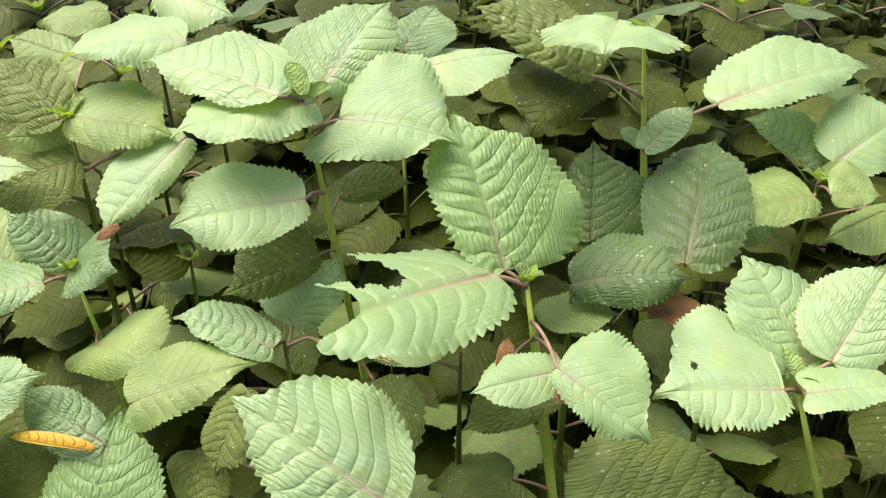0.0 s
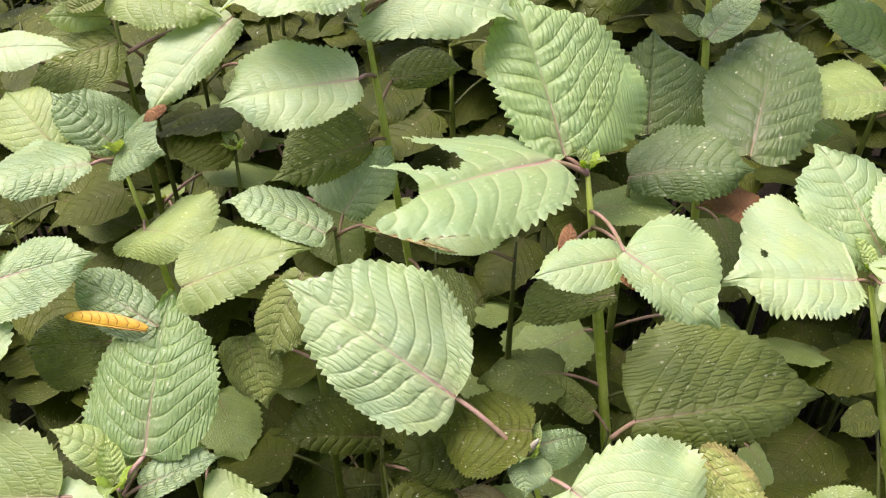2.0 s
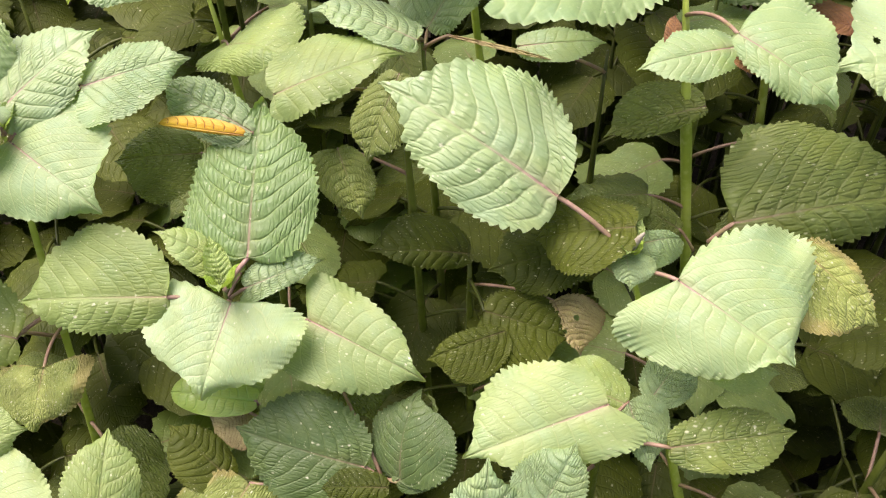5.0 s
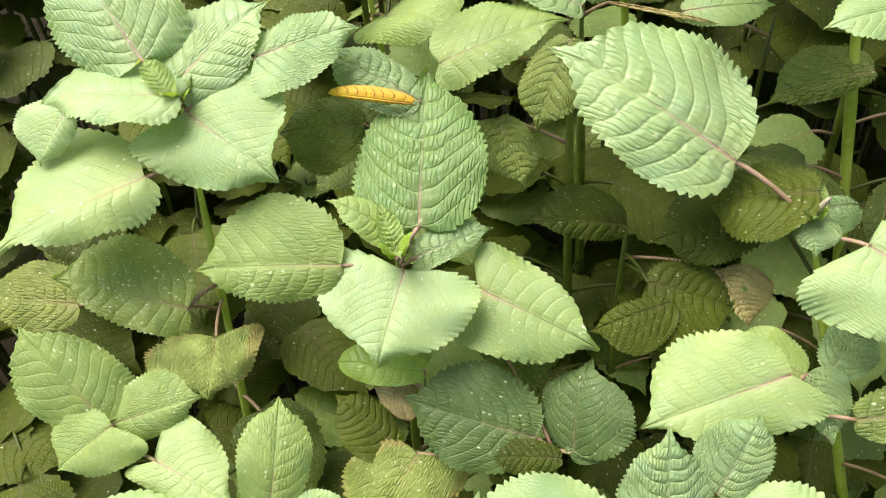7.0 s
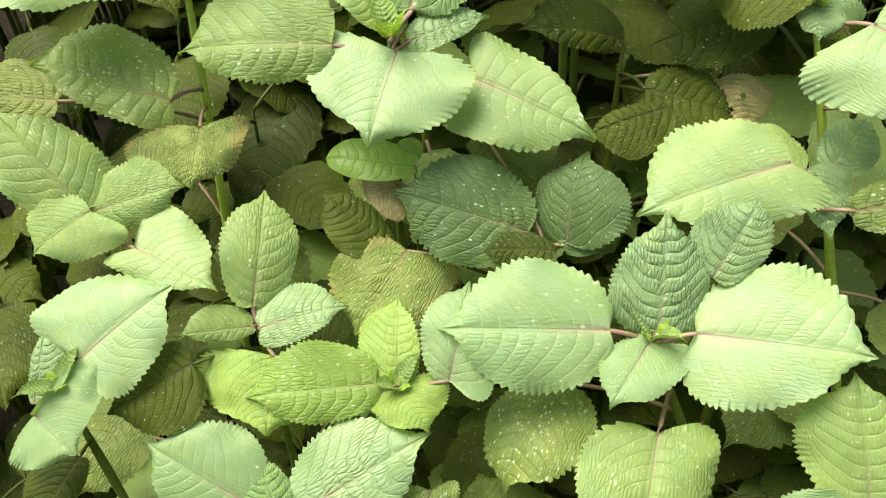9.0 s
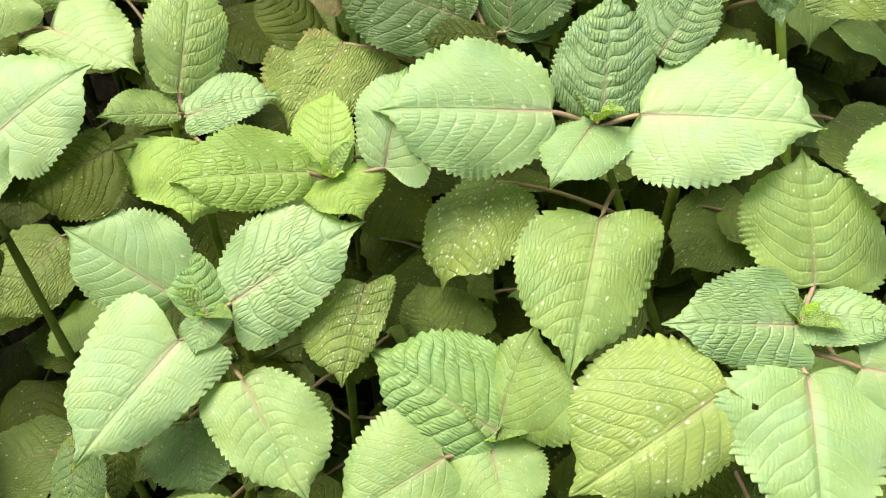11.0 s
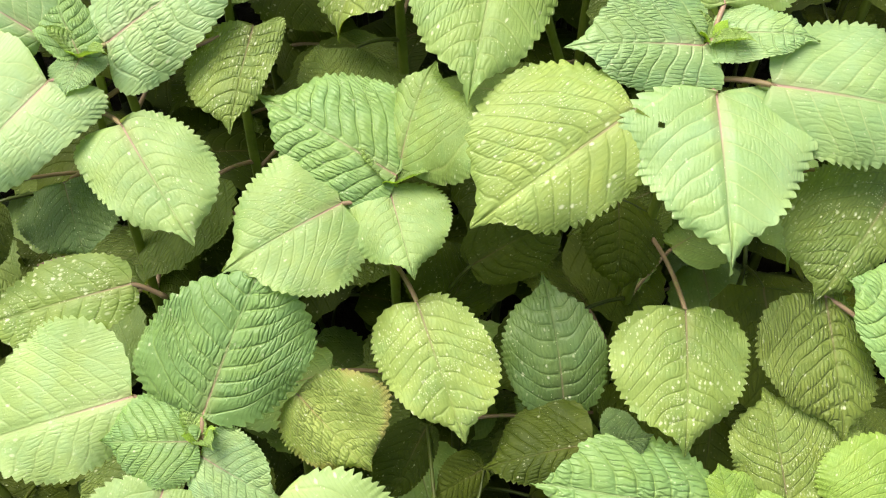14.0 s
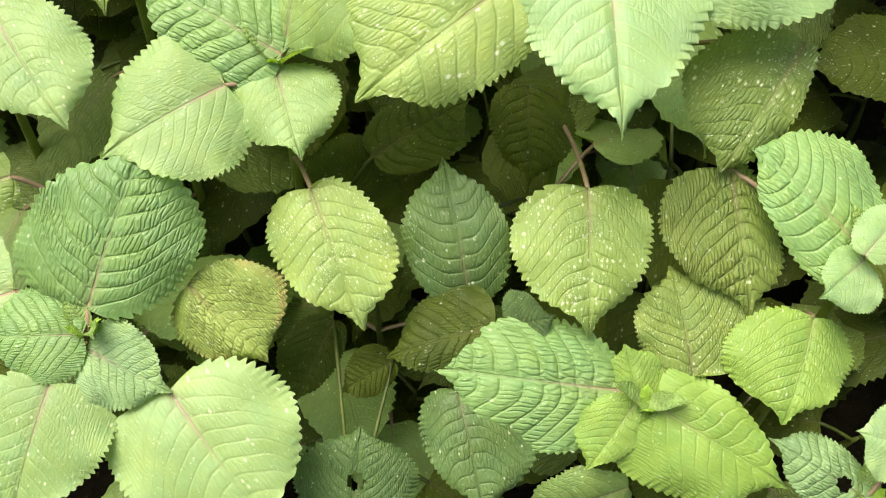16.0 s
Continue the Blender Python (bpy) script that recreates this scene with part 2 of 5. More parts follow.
PINK = (0.40, 0.20, 0.20)
LEAF = {
    "pale": leaf_material("leaf_pale", (0.19, 0.295, 0.104), (0.308, 0.42, 0.184), (0.33, 0.40, 0.17), PINK, 0.05, 0.16, 0.44, groove=0.17, shine=0.46),
    "mint": leaf_material("leaf_pale_crinkled", (0.17, 0.275, 0.098), (0.30, 0.415, 0.178), (0.31, 0.39, 0.17), PINK, 0.03, 0.46, 0.42, groove=0.4, shine=0.48),
    "mid": leaf_material("leaf_mid", (0.14, 0.21, 0.046), (0.255, 0.35, 0.102), (0.24, 0.30, 0.09), (0.28, 0.22, 0.12), 0.22, 0.24, 0.44, groove=0.22),
    "blue": leaf_material("leaf_bluish", (0.13, 0.215, 0.075), (0.24, 0.35, 0.145), (0.22, 0.30, 0.11), (0.30, 0.22, 0.15), 0.04, 0.62, 0.40, groove=0.5, shine=0.5),
    "fresh": leaf_material("leaf_fresh_green", (0.115, 0.205, 0.054), (0.215, 0.335, 0.104), (0.22, 0.32, 0.08), (0.30, 0.20, 0.14), 0.04, 0.52, 0.42, groove=0.5, shine=0.45),
    # deep green leaves, taken lower still to hold shade from within the canopy
    "teal": leaf_material("leaf_deep_green_part_shade", (0.055, 0.10, 0.024), (0.11, 0.17, 0.046), (0.10, 0.15, 0.04), (0.20, 0.16, 0.09), 0.15, 0.34, 0.44, groove=0.35),
    "olive": leaf_material("leaf_olive", (0.085, 0.125, 0.020), (0.165, 0.21, 0.040), (0.14, 0.17, 0.04), (0.20, 0.15, 0.09), 0.12, 0.75, 0.5, groove=0.5),
    "yellow": leaf_material("leaf_yellowing", (0.16, 0.215, 0.04), (0.31, 0.365, 0.09), (0.25, 0.27, 0.07), (0.30, 0.20, 0.10), 0.5, 0.8, 0.5, 0.3, 0.45, 0.1),
    "dull": leaf_material("leaf_dull_green", (0.085, 0.13, 0.022), (0.20, 0.26, 0.055), (0.17, 0.21, 0.05), (0.24, 0.17, 0.10), 0.8, 0.45, 0.47, groove=0.4),
    "moss": leaf_material("leaf_moss_green", (0.12, 0.155, 0.026), (0.24, 0.275, 0.055), (0.20, 0.22, 0.05), (0.25, 0.17, 0.10), 0.25, 0.55, 0.48, groove=0.42, cool=0.15),
    "lime": leaf_material("leaf_yellow_green", (0.175, 0.26, 0.075), (0.295, 0.395, 0.145), (0.28, 0.35, 0.13), PINK, 0.22, 0.15, 0.44, groove=0.18, shine=0.42),
    "vivid": leaf_material("leaf_vivid_green", (0.15, 0.24, 0.036), (0.275, 0.385, 0.078), (0.26, 0.34, 0.07), (0.27, 0.26, 0.11), 0.2, 0.24, 0.44, groove=0.28),
    "speck": leaf_material("leaf_stippled", (0.14, 0.205, 0.040), (0.295, 0.37, 0.10), (0.22, 0.28, 0.07), (0.25, 0.17, 0.11), 0.95, 0.22, 0.45),
    # near-black green: the shade deep in the bed is put into this leaf colour
    "dark": leaf_material("leaf_painted_shade_green", (0.033, 0.050, 0.0032), (0.074, 0.096, 0.006), (0.07, 0.09, 0.01), (0.11, 0.09, 0.04), 0.03, 0.30, 0.5, groove=0.5, cool=0.1, shine=0.2),
    "dry": leaf_material("leaf_dry", (0.26, 0.22, 0.085), (0.44, 0.385, 0.17), (0.18, 0.11, 0.06), (0.22, 0.13, 0.07), 0.0, 0.9, 0.7, 0.2, 0.5, 0.0),
    "gloss": leaf_material("leaf_glossy", (0.13, 0.21, 0.028), (0.22, 0.33, 0.06), (0.16, 0.33, 0.06), (0.17, 0.34, 0.07), 0.0, 0.12, 0.28),
    "roll": leaf_material("leaf_rolled_orange", (0.42, 0.20, 0.010), (0.60, 0.46, 0.030), (0.16, 0.05, 0.012), (0.16, 0.05, 0.015), 0.0, 0.08, 0.5, 0.3, 0.35, 0.0, lines=0.95),
    "rust": leaf_material("leaf_rusty_edge", (0.13, 0.055, 0.016), (0.27, 0.14, 0.04), (0.08, 0.035, 0.014), (0.15, 0.06, 0.03), 0.0, 0.6, 0.6, 0.25, 0.3, 0.0),
    "bud_pair": leaf_material("leaf_young", (0.18, 0.27, 0.07), (0.30, 0.41, 0.12), (0.27, 0.36, 0.11), (0.27, 0.33, 0.12), 0.1, 0.6, 0.48),
    "bud": leaf_material("leaf_bud", (0.22, 0.36, 0.03), (0.36, 0.53, 0.07), (0.28, 0.38, 0.09), (0.27, 0.34, 0.1), 0.0, 0.3, 0.5),
}


def stalk_material(name, low, high, lines):
    k = Nodes(name)
    co = k.tree.nodes.new("ShaderNodeTexCoord").outputs["Object"]
    col = k.mix(k.step(k.noise(30, 3, co), 0.3, 0.7), low, high)
    col = k.mix(k.math("MULTIPLY", k.step(k.noise(160, 2, co), 0.5, 0.75), 0.5), col, lines)
    k.put(k.bsdf.inputs["Base Color"], col)
    k.put(k.bsdf.inputs["Roughness"], 0.5)
    k.put(k.bsdf.inputs["Specular IOR Level"], 0.25)
    bump = k.tree.nodes.new("ShaderNodeBump")
    bump.inputs["Strength"].default_value, bump.inputs["Distance"].default_value = 0.4, 0.001
    k.put(bump.inputs["Height"], k.noise(300, 2, co))
    k.put(k.bsdf.inputs["Normal"], bump.outputs[0])
    return k.mat


BRIGHT_STEM = stalk_material("stem_bright_green", (0.20, 0.28, 0.03), (0.33, 0.42, 0.07), (0.36, 0.42, 0.13))
STEM = stalk_material("stem_green", (0.06, 0.085, 0.010), (0.115, 0.145, 0.022), (0.12, 0.14, 0.035))
# near-black stems with brownish flecks; shade between the plants put into the colour
SHADE_STEM = stalk_material("stem_shade_brownish", (0.025, 0.036, 0.005), (0.055, 0.072, 0.010), (0.045, 0.036, 0.014))
STALK = stalk_material("stalk_purplish", (0.14, 0.10, 0.05), (0.25, 0.16, 0.115), (0.20, 0.22, 0.07))
FRESH = stalk_material("stalk_pale", (0.20, 0.28, 0.09), (0.30, 0.34, 0.15), (0.32, 0.18, 0.17))
WHITE = stalk_material("dry_white", (0.22, 0.22, 0.14), (0.38, 0.36, 0.27), (0.20, 0.13, 0.09))


def soil_material():
    k = Nodes("soil_shade_dark")
    co = k.tree.nodes.new("ShaderNodeTexCoord").outputs["Object"]
    # soil taken almost to black, so its colour carries the shade under the leaves
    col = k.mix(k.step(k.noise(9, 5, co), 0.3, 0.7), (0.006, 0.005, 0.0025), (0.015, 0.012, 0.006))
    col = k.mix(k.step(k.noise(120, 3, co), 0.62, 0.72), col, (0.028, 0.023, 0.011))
    k.put(k.bsdf.inputs["Base Color"], col)
    k.put(k.bsdf.inputs["Roughness"], 0.95)
    k.put(k.bsdf.inputs["Specular IOR Level"], 0.05)
    bump = k.tree.nodes.new("ShaderNodeBump")
    bump.inputs["Distance"].default_value = 0.01
    k.put(bump.inputs["Height"], k.noise(60, 5, co))
    k.put(k.bsdf.inputs["Normal"], bump.outputs[0])
    return k.mat


# ---- building parts ----
VEINS = 9.4


def leaf_coordinates(me, co):
    for name, part in (("leafco", co[:, :3]), ("leafvein", co[:, 3:])):
        me.attributes.new(name, "FLOAT_VECTOR", "POINT").data.foreach_set("vector", part.astype(np.float32).ravel())


class Thicket:
    """Many plants that nobody could count, in one mesh."""

    def __init__(self):
        self.verts, self.faces, self.slots, self.coords, self.materials, self.count = [], [], [], [], [], 0

    def add(self, verts, faces, material):
        if material not in self.materials:
            self.materials.append(material)
        slot = self.materials.index(material)
        self.verts.append(np.array(verts, float))
        self.coords.append(np.zeros((len(verts), 6)))
        for face in faces:
            self.faces.append([i + self.count for i in face])
            self.slots.append(slot)
        self.count += len(verts)
        return self

    def close(self, name, label, category):
        me = bpy.data.meshes.new(name)
        me.from_pydata(np.concatenate(self.verts).tolist(), [], self.faces)
        for material in self.materials:
            me.materials.append(material)
        me.polygons.foreach_set("material_index", self.slots)
        me.polygons.foreach_set("use_smooth", [True] * len(self.slots))
        leaf_coordinates(me, np.concatenate(self.coords))
        tagged(new(name, me), label, category, kind="stuff")


def mesh_object(name, verts, faces, material, parent=None, label=""):
    if isinstance(parent, Thicket):
        return parent.add(verts, faces, material)
    me = bpy.data.meshes.new(name)
    me.from_pydata([tuple(p) for p in verts], [], faces)
    me.polygons.foreach_set("use_smooth", [True] * len(me.polygons))
    me.materials.append(material)
    ob = new(name, me)
    if parent is not None:
        ob.parent = parent
        if parent.data is None:
            ob.matrix_parent_inverse = Matrix.Translation(-parent.location)
    if label:
        ob["label"] = label
    return ob


def half_width(u, m=0.33, full=1.9):
    """The outline of a perilla leaf: broad and rounded at the base, widest at m, drawn out to a narrow tip."""
    u = np.clip(u, 0, 1)
    base = np.sqrt(np.clip(1 - (1 - np.minimum(u, m) / m) ** max(1.8, 2.7 - 4 * (m - 0.33)), 0, 1))
    t = np.clip((u - m) / (1 - m), 0, 1)
    s = np.clip((t - 0.58) / 0.30, 0, 1)
    return base * (1 - t**full) * (1 - 0.60 * s * s * (3 - 2 * s)) + 0.004


def leaf_shape(rng, base, tip, normal, width, arch=0.05, cup=0.06, pucker=1.0, teeth=24, fine=True, bite=None, at=(0.33, 0.33), curl=0.0, fold=None, full=1.9):
    """Vertices, faces and leaf coordinates of one leaf that runs from base to tip, with its upper face towards normal.

    width is the whole breadth or the two half breadths, at where each half is broadest (below 0.3: its lobe reaches back)."""
    base, tip, n = np.array(base, float), np.array(tip, float), np.array(normal, float)
    a = tip - base
    length = np.linalg.norm(a)
    a /= length
    n = n - a * (n @ a)
    n /= np.linalg.norm(n)
    s = np.cross(a, n)
    one, two = width if isinstance(width, tuple) else (width / 2, width / 2)
    width = one + two
    steps = 4 if fine else 2
    nu, nv = max(teeth, 9) * steps + 1, 27 if fine else 9 if teeth > 9 else 7
    if bite:
        steps, nu, nv = steps * 2, (nu - 1) * 2 + 1, 61
    rows = np.linspace(0, 1, nu)
    u, v = np.meshgrid(rows**1.15, np.linspace(-1, 1, nv), indexing="ij")
    left = v < 0
    shape = np.where(left, half_width(u, max(at[0], 0.30), full), half_width(u, max(at[1], 0.30), full))
    if not teeth:
        shape = np.sqrt(np.clip(1 - (2 * u - 1) ** 2, 0, 1)) * (1.05 - 0.1 * u) + 0.004
    h = shape * np.where(left, one, two)
    back = np.where(left, max(0.30 - at[0], 0), max(0.30 - at[1], 0))
    av = np.abs(v)
    ph1, ph2, ph3, own = rng.uniform(0, 6.3, 4)
    # blunt teeth along the edge, leaning forwards, with sharp notches between
    place = rows[:, None] * max(teeth, 9)
    saw = (np.where(left, place, place + 0.5 / steps) + 0.10 * np.sin(2.3 * place + ph1)) % 1.0
    tooth = np.where(saw < 0.78, np.sin(np.pi / 2 * saw / 0.78), (1 - saw) / 0.22) if teeth else np.full_like(u, 0.5)
    size = (0.038 if fine else 0.06) / (1 + 2.5 * back) * (0.85 + 0.35 * np.sin(9 * u + ph1 + 2 * np.sign(v)))
    lat = v * h + np.sign(v) * (tooth - 0.6) * size * width * av**9 * np.clip(shape * 2.2, 0, 1)
    along = u * length + 0.010 * length * av**9 * (tooth - 0.4) + 0.02 * length * np.sin(3 * v + ph2) * u * (1 - u)
    # side lobes reach back past the stalk a little
    reach = np.where(left, max(at[0], 0.30), max(at[1], 0.30))
    fade = np.clip((1 - u) / (1 - reach), 0, 1) ** 1.6
    along -= back * length * av**1.6 * np.minimum(shape, 1) ** 1.4 * fade
    along -= 0.05 * length * av**1.8 * 4 * shape * (1 - np.minimum(shape, 1)) * np.clip(1.6 * (1 - u / reach), 0, 1)
    along -= 0.028 * width * (tooth - 0.4) * av**7 * np.clip(1.5 * (1 - u / reach), 0, 1) * np.clip(u / 0.03, 0, 1)
    # the side veins: they arch forwards, and fan out from the stalk at the leaf's base
    off = np.abs(lat) / length
    ahead = u - (0.30 + 0.10 * math.sin(own)) * off - 1.45 * off**2
    fan = np.minimum(ahead, 0) / (off + 0.02)
    run = np.maximum(ahead, 0) ** 0.93 * VEINS + 1.9 * fan + 0.14 * np.sign(v) * math.sin(ph3)
    run += 0.12 * np.sin(11 * u + ph1) + 0.10 * np.sin(7 * v + ph3) + 0.06 * np.sin(31 * off + ph2)
    # cheeks between the side veins stand up, the veins and the midrib lie in furrows
    near = np.abs(run - np.round(run))
    cheek = 0.55 * (1 - np.exp(-((near / 0.13) ** 2))) + 0.45 * np.sin(np.pi * near)
    shore = np.clip(av / 0.12, 0, 1) * (1 - 0.5 * av**3) * np.clip((1 - u) / 0.25, 0, 1) * np.clip((u + off) / 0.16, 0, 1)
    z = 0.0105 * length * pucker * (cheek - 0.5) * shore
    z += 0.0035 * length * pucker * np.sin(30 * off + 5 * run + ph1 + 2 * np.sin(4 * run + ph2)) * shore * cheek
    z += 4 * arch * length * u * (1 - u) - cup * width * (av - 0.25) ** 2 * np.where(av > 0.25, 1.6, 0.2) * shape
    # one half hangs lower than the other
    z -= curl * width * np.clip(v, 0, 1) ** 2 * shape * (1 - 0.3 * u)
    z += curl * width * 0.5 * np.clip(-v, 0, 1) ** 2 * shape * (1 - 0.3 * u)
    z += 0.02 * width * np.clip(av / 0.10, 0, 1)
    # slow waves of the blade and a rippled rim
    z += 0.035 * width * np.sin(5.5 * u + ph2) * v * np.abs(v) + 0.026 * width * np.sin(17 * u + ph3 + np.sign(v)) * av**4
    z -= 0.05 * length * np.clip((u - 0.8) / 0.2, 0, 1) ** 2
    if fold is not None:
        # the lobe behind a crease that runs out from the stalk is turned up
        way, turn = radians(fold[0]), radians(fold[1])
        over = np.clip(lat * math.cos(way) - along * math.sin(way), 0, None)
        along, lat = along + math.sin(way) * over * (1 - math.cos(turn)), lat - math.cos(way) * over * (1 - math.cos(turn))
        z = z + over * math.sin(turn)
    p = base + along[..., None] * a + lat[..., None] * s + z[..., None] * n
    idx = np.arange(nu * nv).reshape(nu, nv)
    keep = np.ones((nu - 1, nv - 1), bool)
    cu, cv = (u[:-1, :-1] + u[1:, 1:]) / 2, (lat[:-1, :-1] + lat[1:, 1:]) / 2 / length
    for bu, bv, br in bite or ():
        keep &= np.hypot(cu - bu, cv - bv) > br * (1 + 0.12 * np.sin(7 * np.arctan2(cv - bv, cu - bu) + ph1))
    q = np.stack([idx[:-1, :-1], idx[:-1, 1:], idx[1:, 1:], idx[1:, :-1]], -1)[keep]
    own = np.full_like(u, own / 6.3)
    return p.reshape(-1, 3), q.tolist(), np.stack([u, lat / length, v, run, off * (1 + 0.8 * off), own], -1).reshape(-1, 6)


def tube(points, radii, sides=7, square=0.0, twist=0.0):
    """A tapering tube along points; square > 0 gives it four ribs."""
    pts = [np.array(p, float) for p in points]
    verts, faces = [], []
    for i, p in enumerate(pts):
        d = pts[min(i + 1, len(pts) - 1)] - pts[max(i - 1, 0)]
        d /= np.linalg.norm(d) + 1e-9
        x = np.cross(d, (0.3, 1, 0.1))
        x /= np.linalg.norm(x)
        y = np.cross(d, x)
        for j in range(sides):
            t = 2 * math.pi * j / sides
            r = radii[i] * (1 + square * math.cos(4 * t))
            verts.append(p + r * (math.cos(t + twist) * x + math.sin(t + twist) * y))
    for i in range(len(pts) - 1):
        for j in range(sides):
            k = (j + 1) % sides
            faces.append([i * sides + j, i * sides + k, (i + 1) * sides + k, (i + 1) * sides + j])
    faces.append(list(range(sides))[::-1])
    faces.append([(len(pts) - 1) * sides + j for j in range(sides)])
    return verts, faces


def bend(p, q, r, n=7):
    p, q, r = np.array(p, float), np.array(q, float), np.array(r, float)
    return [(1 - t) ** 2 * p + 2 * t * (1 - t) * q + t * t * r for t in np.linspace(0, 1, n)]


RELIEF = {"pale": 0.27, "mid": 0.34, "blue": 0.7, "teal": 0.45, "fresh": 0.75, "olive": 0.75, "dull": 0.5, "moss": 0.8, "lime": 0.28, "vivid": 0.4, "mint": 0.5, "speck": 0.4, "yellow": 0.6, "dark": 1.1, "dry": 1.3, "gloss": 0.5, "bud": 1.1, "bud_pair": 1.0, "roll": 0.15}


class Plant:
    """One perilla plant: a four-sided stem from the ground up to the crown, with leaves on stalks."""

    def __init__(self, crown, foot=None, label="", thick=0.0042, seed=0, material=None, group="perilla plants in the bed", thicket=None, name="perilla_plant", kind="plant"):
        self.rng = np.random.default_rng(seed)
        x, y, z = crown
        if foot is None:
            foot = (x + self.rng.uniform(-0.02, 0.02), y + self.rng.uniform(-0.01, 0.03))
        self.crown, self.foot = np.array(crown, float), np.array((foot[0], foot[1], -0.005))
        self.root = thicket or new(name)
        if thicket is None:
            self.root.empty_display_size = 0.02
            self.root.location = (foot[0], foot[1], 0)
            tagged(self.root, label or "green perilla plant with broad toothed leaves in the bed", kind, group)
        mid = (self.crown + self.foot) / 2 + np.array((self.rng.uniform(-0.012, 0.012), self.rng.uniform(-0.008, 0.008), 0))
        n = 14
        self.axis = bend(self.foot, mid, self.crown - (0, 0, 0.004), n)
        radii = [thick * (1.25 - 0.65 * i / (n - 1)) * (1 + 0.10 * math.sin(2.4 * i)) for i in range(n)]
        radii[-2], radii[-1] = radii[-2] * 0.85, radii[-1] * 0.5
        mesh_object("stem", *tube(self.axis, radii, 12, 0.13), material or STEM, self.root)

    def on_stem(self, z):
        zs = [p[2] for p in self.axis]
        return np.array([np.interp(z, zs, [p[i] for p in self.axis]) for i in range(3)])

    spots = []

    def leaf(self, base, tip, normal, width, arch=0.05, tone="mid", pucker=1.0, cup=0.06, fine=True, bite=None, teeth=24, label="", stalk=True, drop=0.35, at=(0.33, 0.33), fold=None, full=1.9):
        Plant.spots.append(((base[0] + tip[0]) / 2, (base[1] + tip[1]) / 2))
        # the tall, sunlit plants have the most crinkled leaves
        pucker *= RELIEF.get(tone, 0.6) * (1.35 if fine and base[2] > 0.66 else 1.0)
        if tone == "bud_pair":
            cup, width = -0.28, tuple(0.62 * w for w in width) if isinstance(width, tuple) else 0.7 * width
        elif fine:
            arch, cup = arch + self.rng.uniform(0.01, 0.045), cup + self.rng.uniform(0.0, 0.07)
        if not fine:
            teeth = 9 if isinstance(self.root, Thicket) else 14
        curl = self.rng.uniform(-0.09, 0.09)
        v, f, co = leaf_shape(self.rng, base, tip, normal, width, arch, cup, pucker, teeth, fine, bite, at, curl, fold, full)
        ob = mesh_object("leaf", v, f, LEAF[tone], self.root, label)
        if isinstance(ob, Thicket):
            ob.coords[-1] = co
        else:
            leaf_coordinates(ob.data, co)
        if stalk:
            base = np.array(base, float)
            d = np.linalg.norm(base[:2] - self.on_stem(base[2])[:2])
            node = self.on_stem(min(base[2] - drop * d - 0.003, self.crown[2] - 0.002))
            a = np.array(tip, float) - base
            length = np.linalg.norm(a)
            # the stalk runs on under the blade as a midrib
            n = np.array(normal, float)
            n = n - a * (n @ a) / length**2
            n /= np.linalg.norm(n)
            way = base - node
            knee = node + way * 0.55 + np.array((0, 0, 0.12 * np.linalg.norm(way)))
            pts = bend(node, knee, base, 7)
            for t in (0.06, 0.14):
                pts.append(base + a * t + n * (4 * arch * length * t * (1 - t) - 0.0022))
            r = 0.0009 + 0.006 * length
            radii = [r * 1.25, r * 1.1, r, r, r, r, r * 0.95, r * 0.8, r * 0.45]
            mesh_object("stalk", *tube(pts, radii, 7), SHADE_STEM if tone == "dark" else FRESH if tone == "bud" else STALK, ob)
        return ob

    def bud(self, size=0.023, tone="bud", n=4, turn=None):
        """The young leaves in the middle of the crown: a small crinkled pair, and a tight pair inside it."""
        turn = self.rng.uniform(0, 3.1) if turn is None else turn
        for i in range(n):
            t = turn + (i % 2) * math.pi + (math.pi / 2 if i > 1 else 0) + self.rng.uniform(-0.25, 0.25)
            out = np.array((math.cos(t), math.sin(t), 0))
            b = self.crown + out * 0.002
            rise, ln = (self.rng.uniform(0.5, 1.0), size) if i < 2 else (self.rng.uniform(0.9, 1.5), size * 0.5)
            way = out + np.array((0, 0, rise))
            tipp = b + way / np.linalg.norm(way) * ln * self.rng.uniform(0.85, 1.15)
            self.leaf(b, tipp, np.array((0, 0, 1.0)) - out * rise, ln * 0.72, 0.06, "bud_pair" if i < 2 else tone, 2.2, 0.14, i < 2, None, 11, "", False)

    def dry_tip(self):
        """A withered, whitish stub that stands up in the crown."""
        pts = bend(self.crown, self.crown + (0.002, 0, 0.008), self.crown + (0.006, -0.002, 0.018), 6)
        mesh_object("dry_stub", *tube(pts, [0.0014, 0.002, 0.0021, 0.002, 0.0016, 0.0008], 9, 0.15), WHITE, self.root, "whitish dry stub")

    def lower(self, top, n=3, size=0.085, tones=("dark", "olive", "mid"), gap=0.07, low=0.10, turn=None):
        """Opposite pairs of older leaves further down the stem, each pair turned against the one above it. Those in the
        dark tone have shade put into their colour.
        """
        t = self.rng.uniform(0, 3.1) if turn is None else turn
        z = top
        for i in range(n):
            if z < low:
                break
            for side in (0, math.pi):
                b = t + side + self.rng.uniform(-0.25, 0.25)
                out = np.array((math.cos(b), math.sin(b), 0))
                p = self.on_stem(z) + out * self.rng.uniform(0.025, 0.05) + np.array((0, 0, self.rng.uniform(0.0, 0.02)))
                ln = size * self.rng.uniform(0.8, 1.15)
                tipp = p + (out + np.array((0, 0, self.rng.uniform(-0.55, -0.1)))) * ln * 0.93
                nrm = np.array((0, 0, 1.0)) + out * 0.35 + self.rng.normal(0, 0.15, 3)
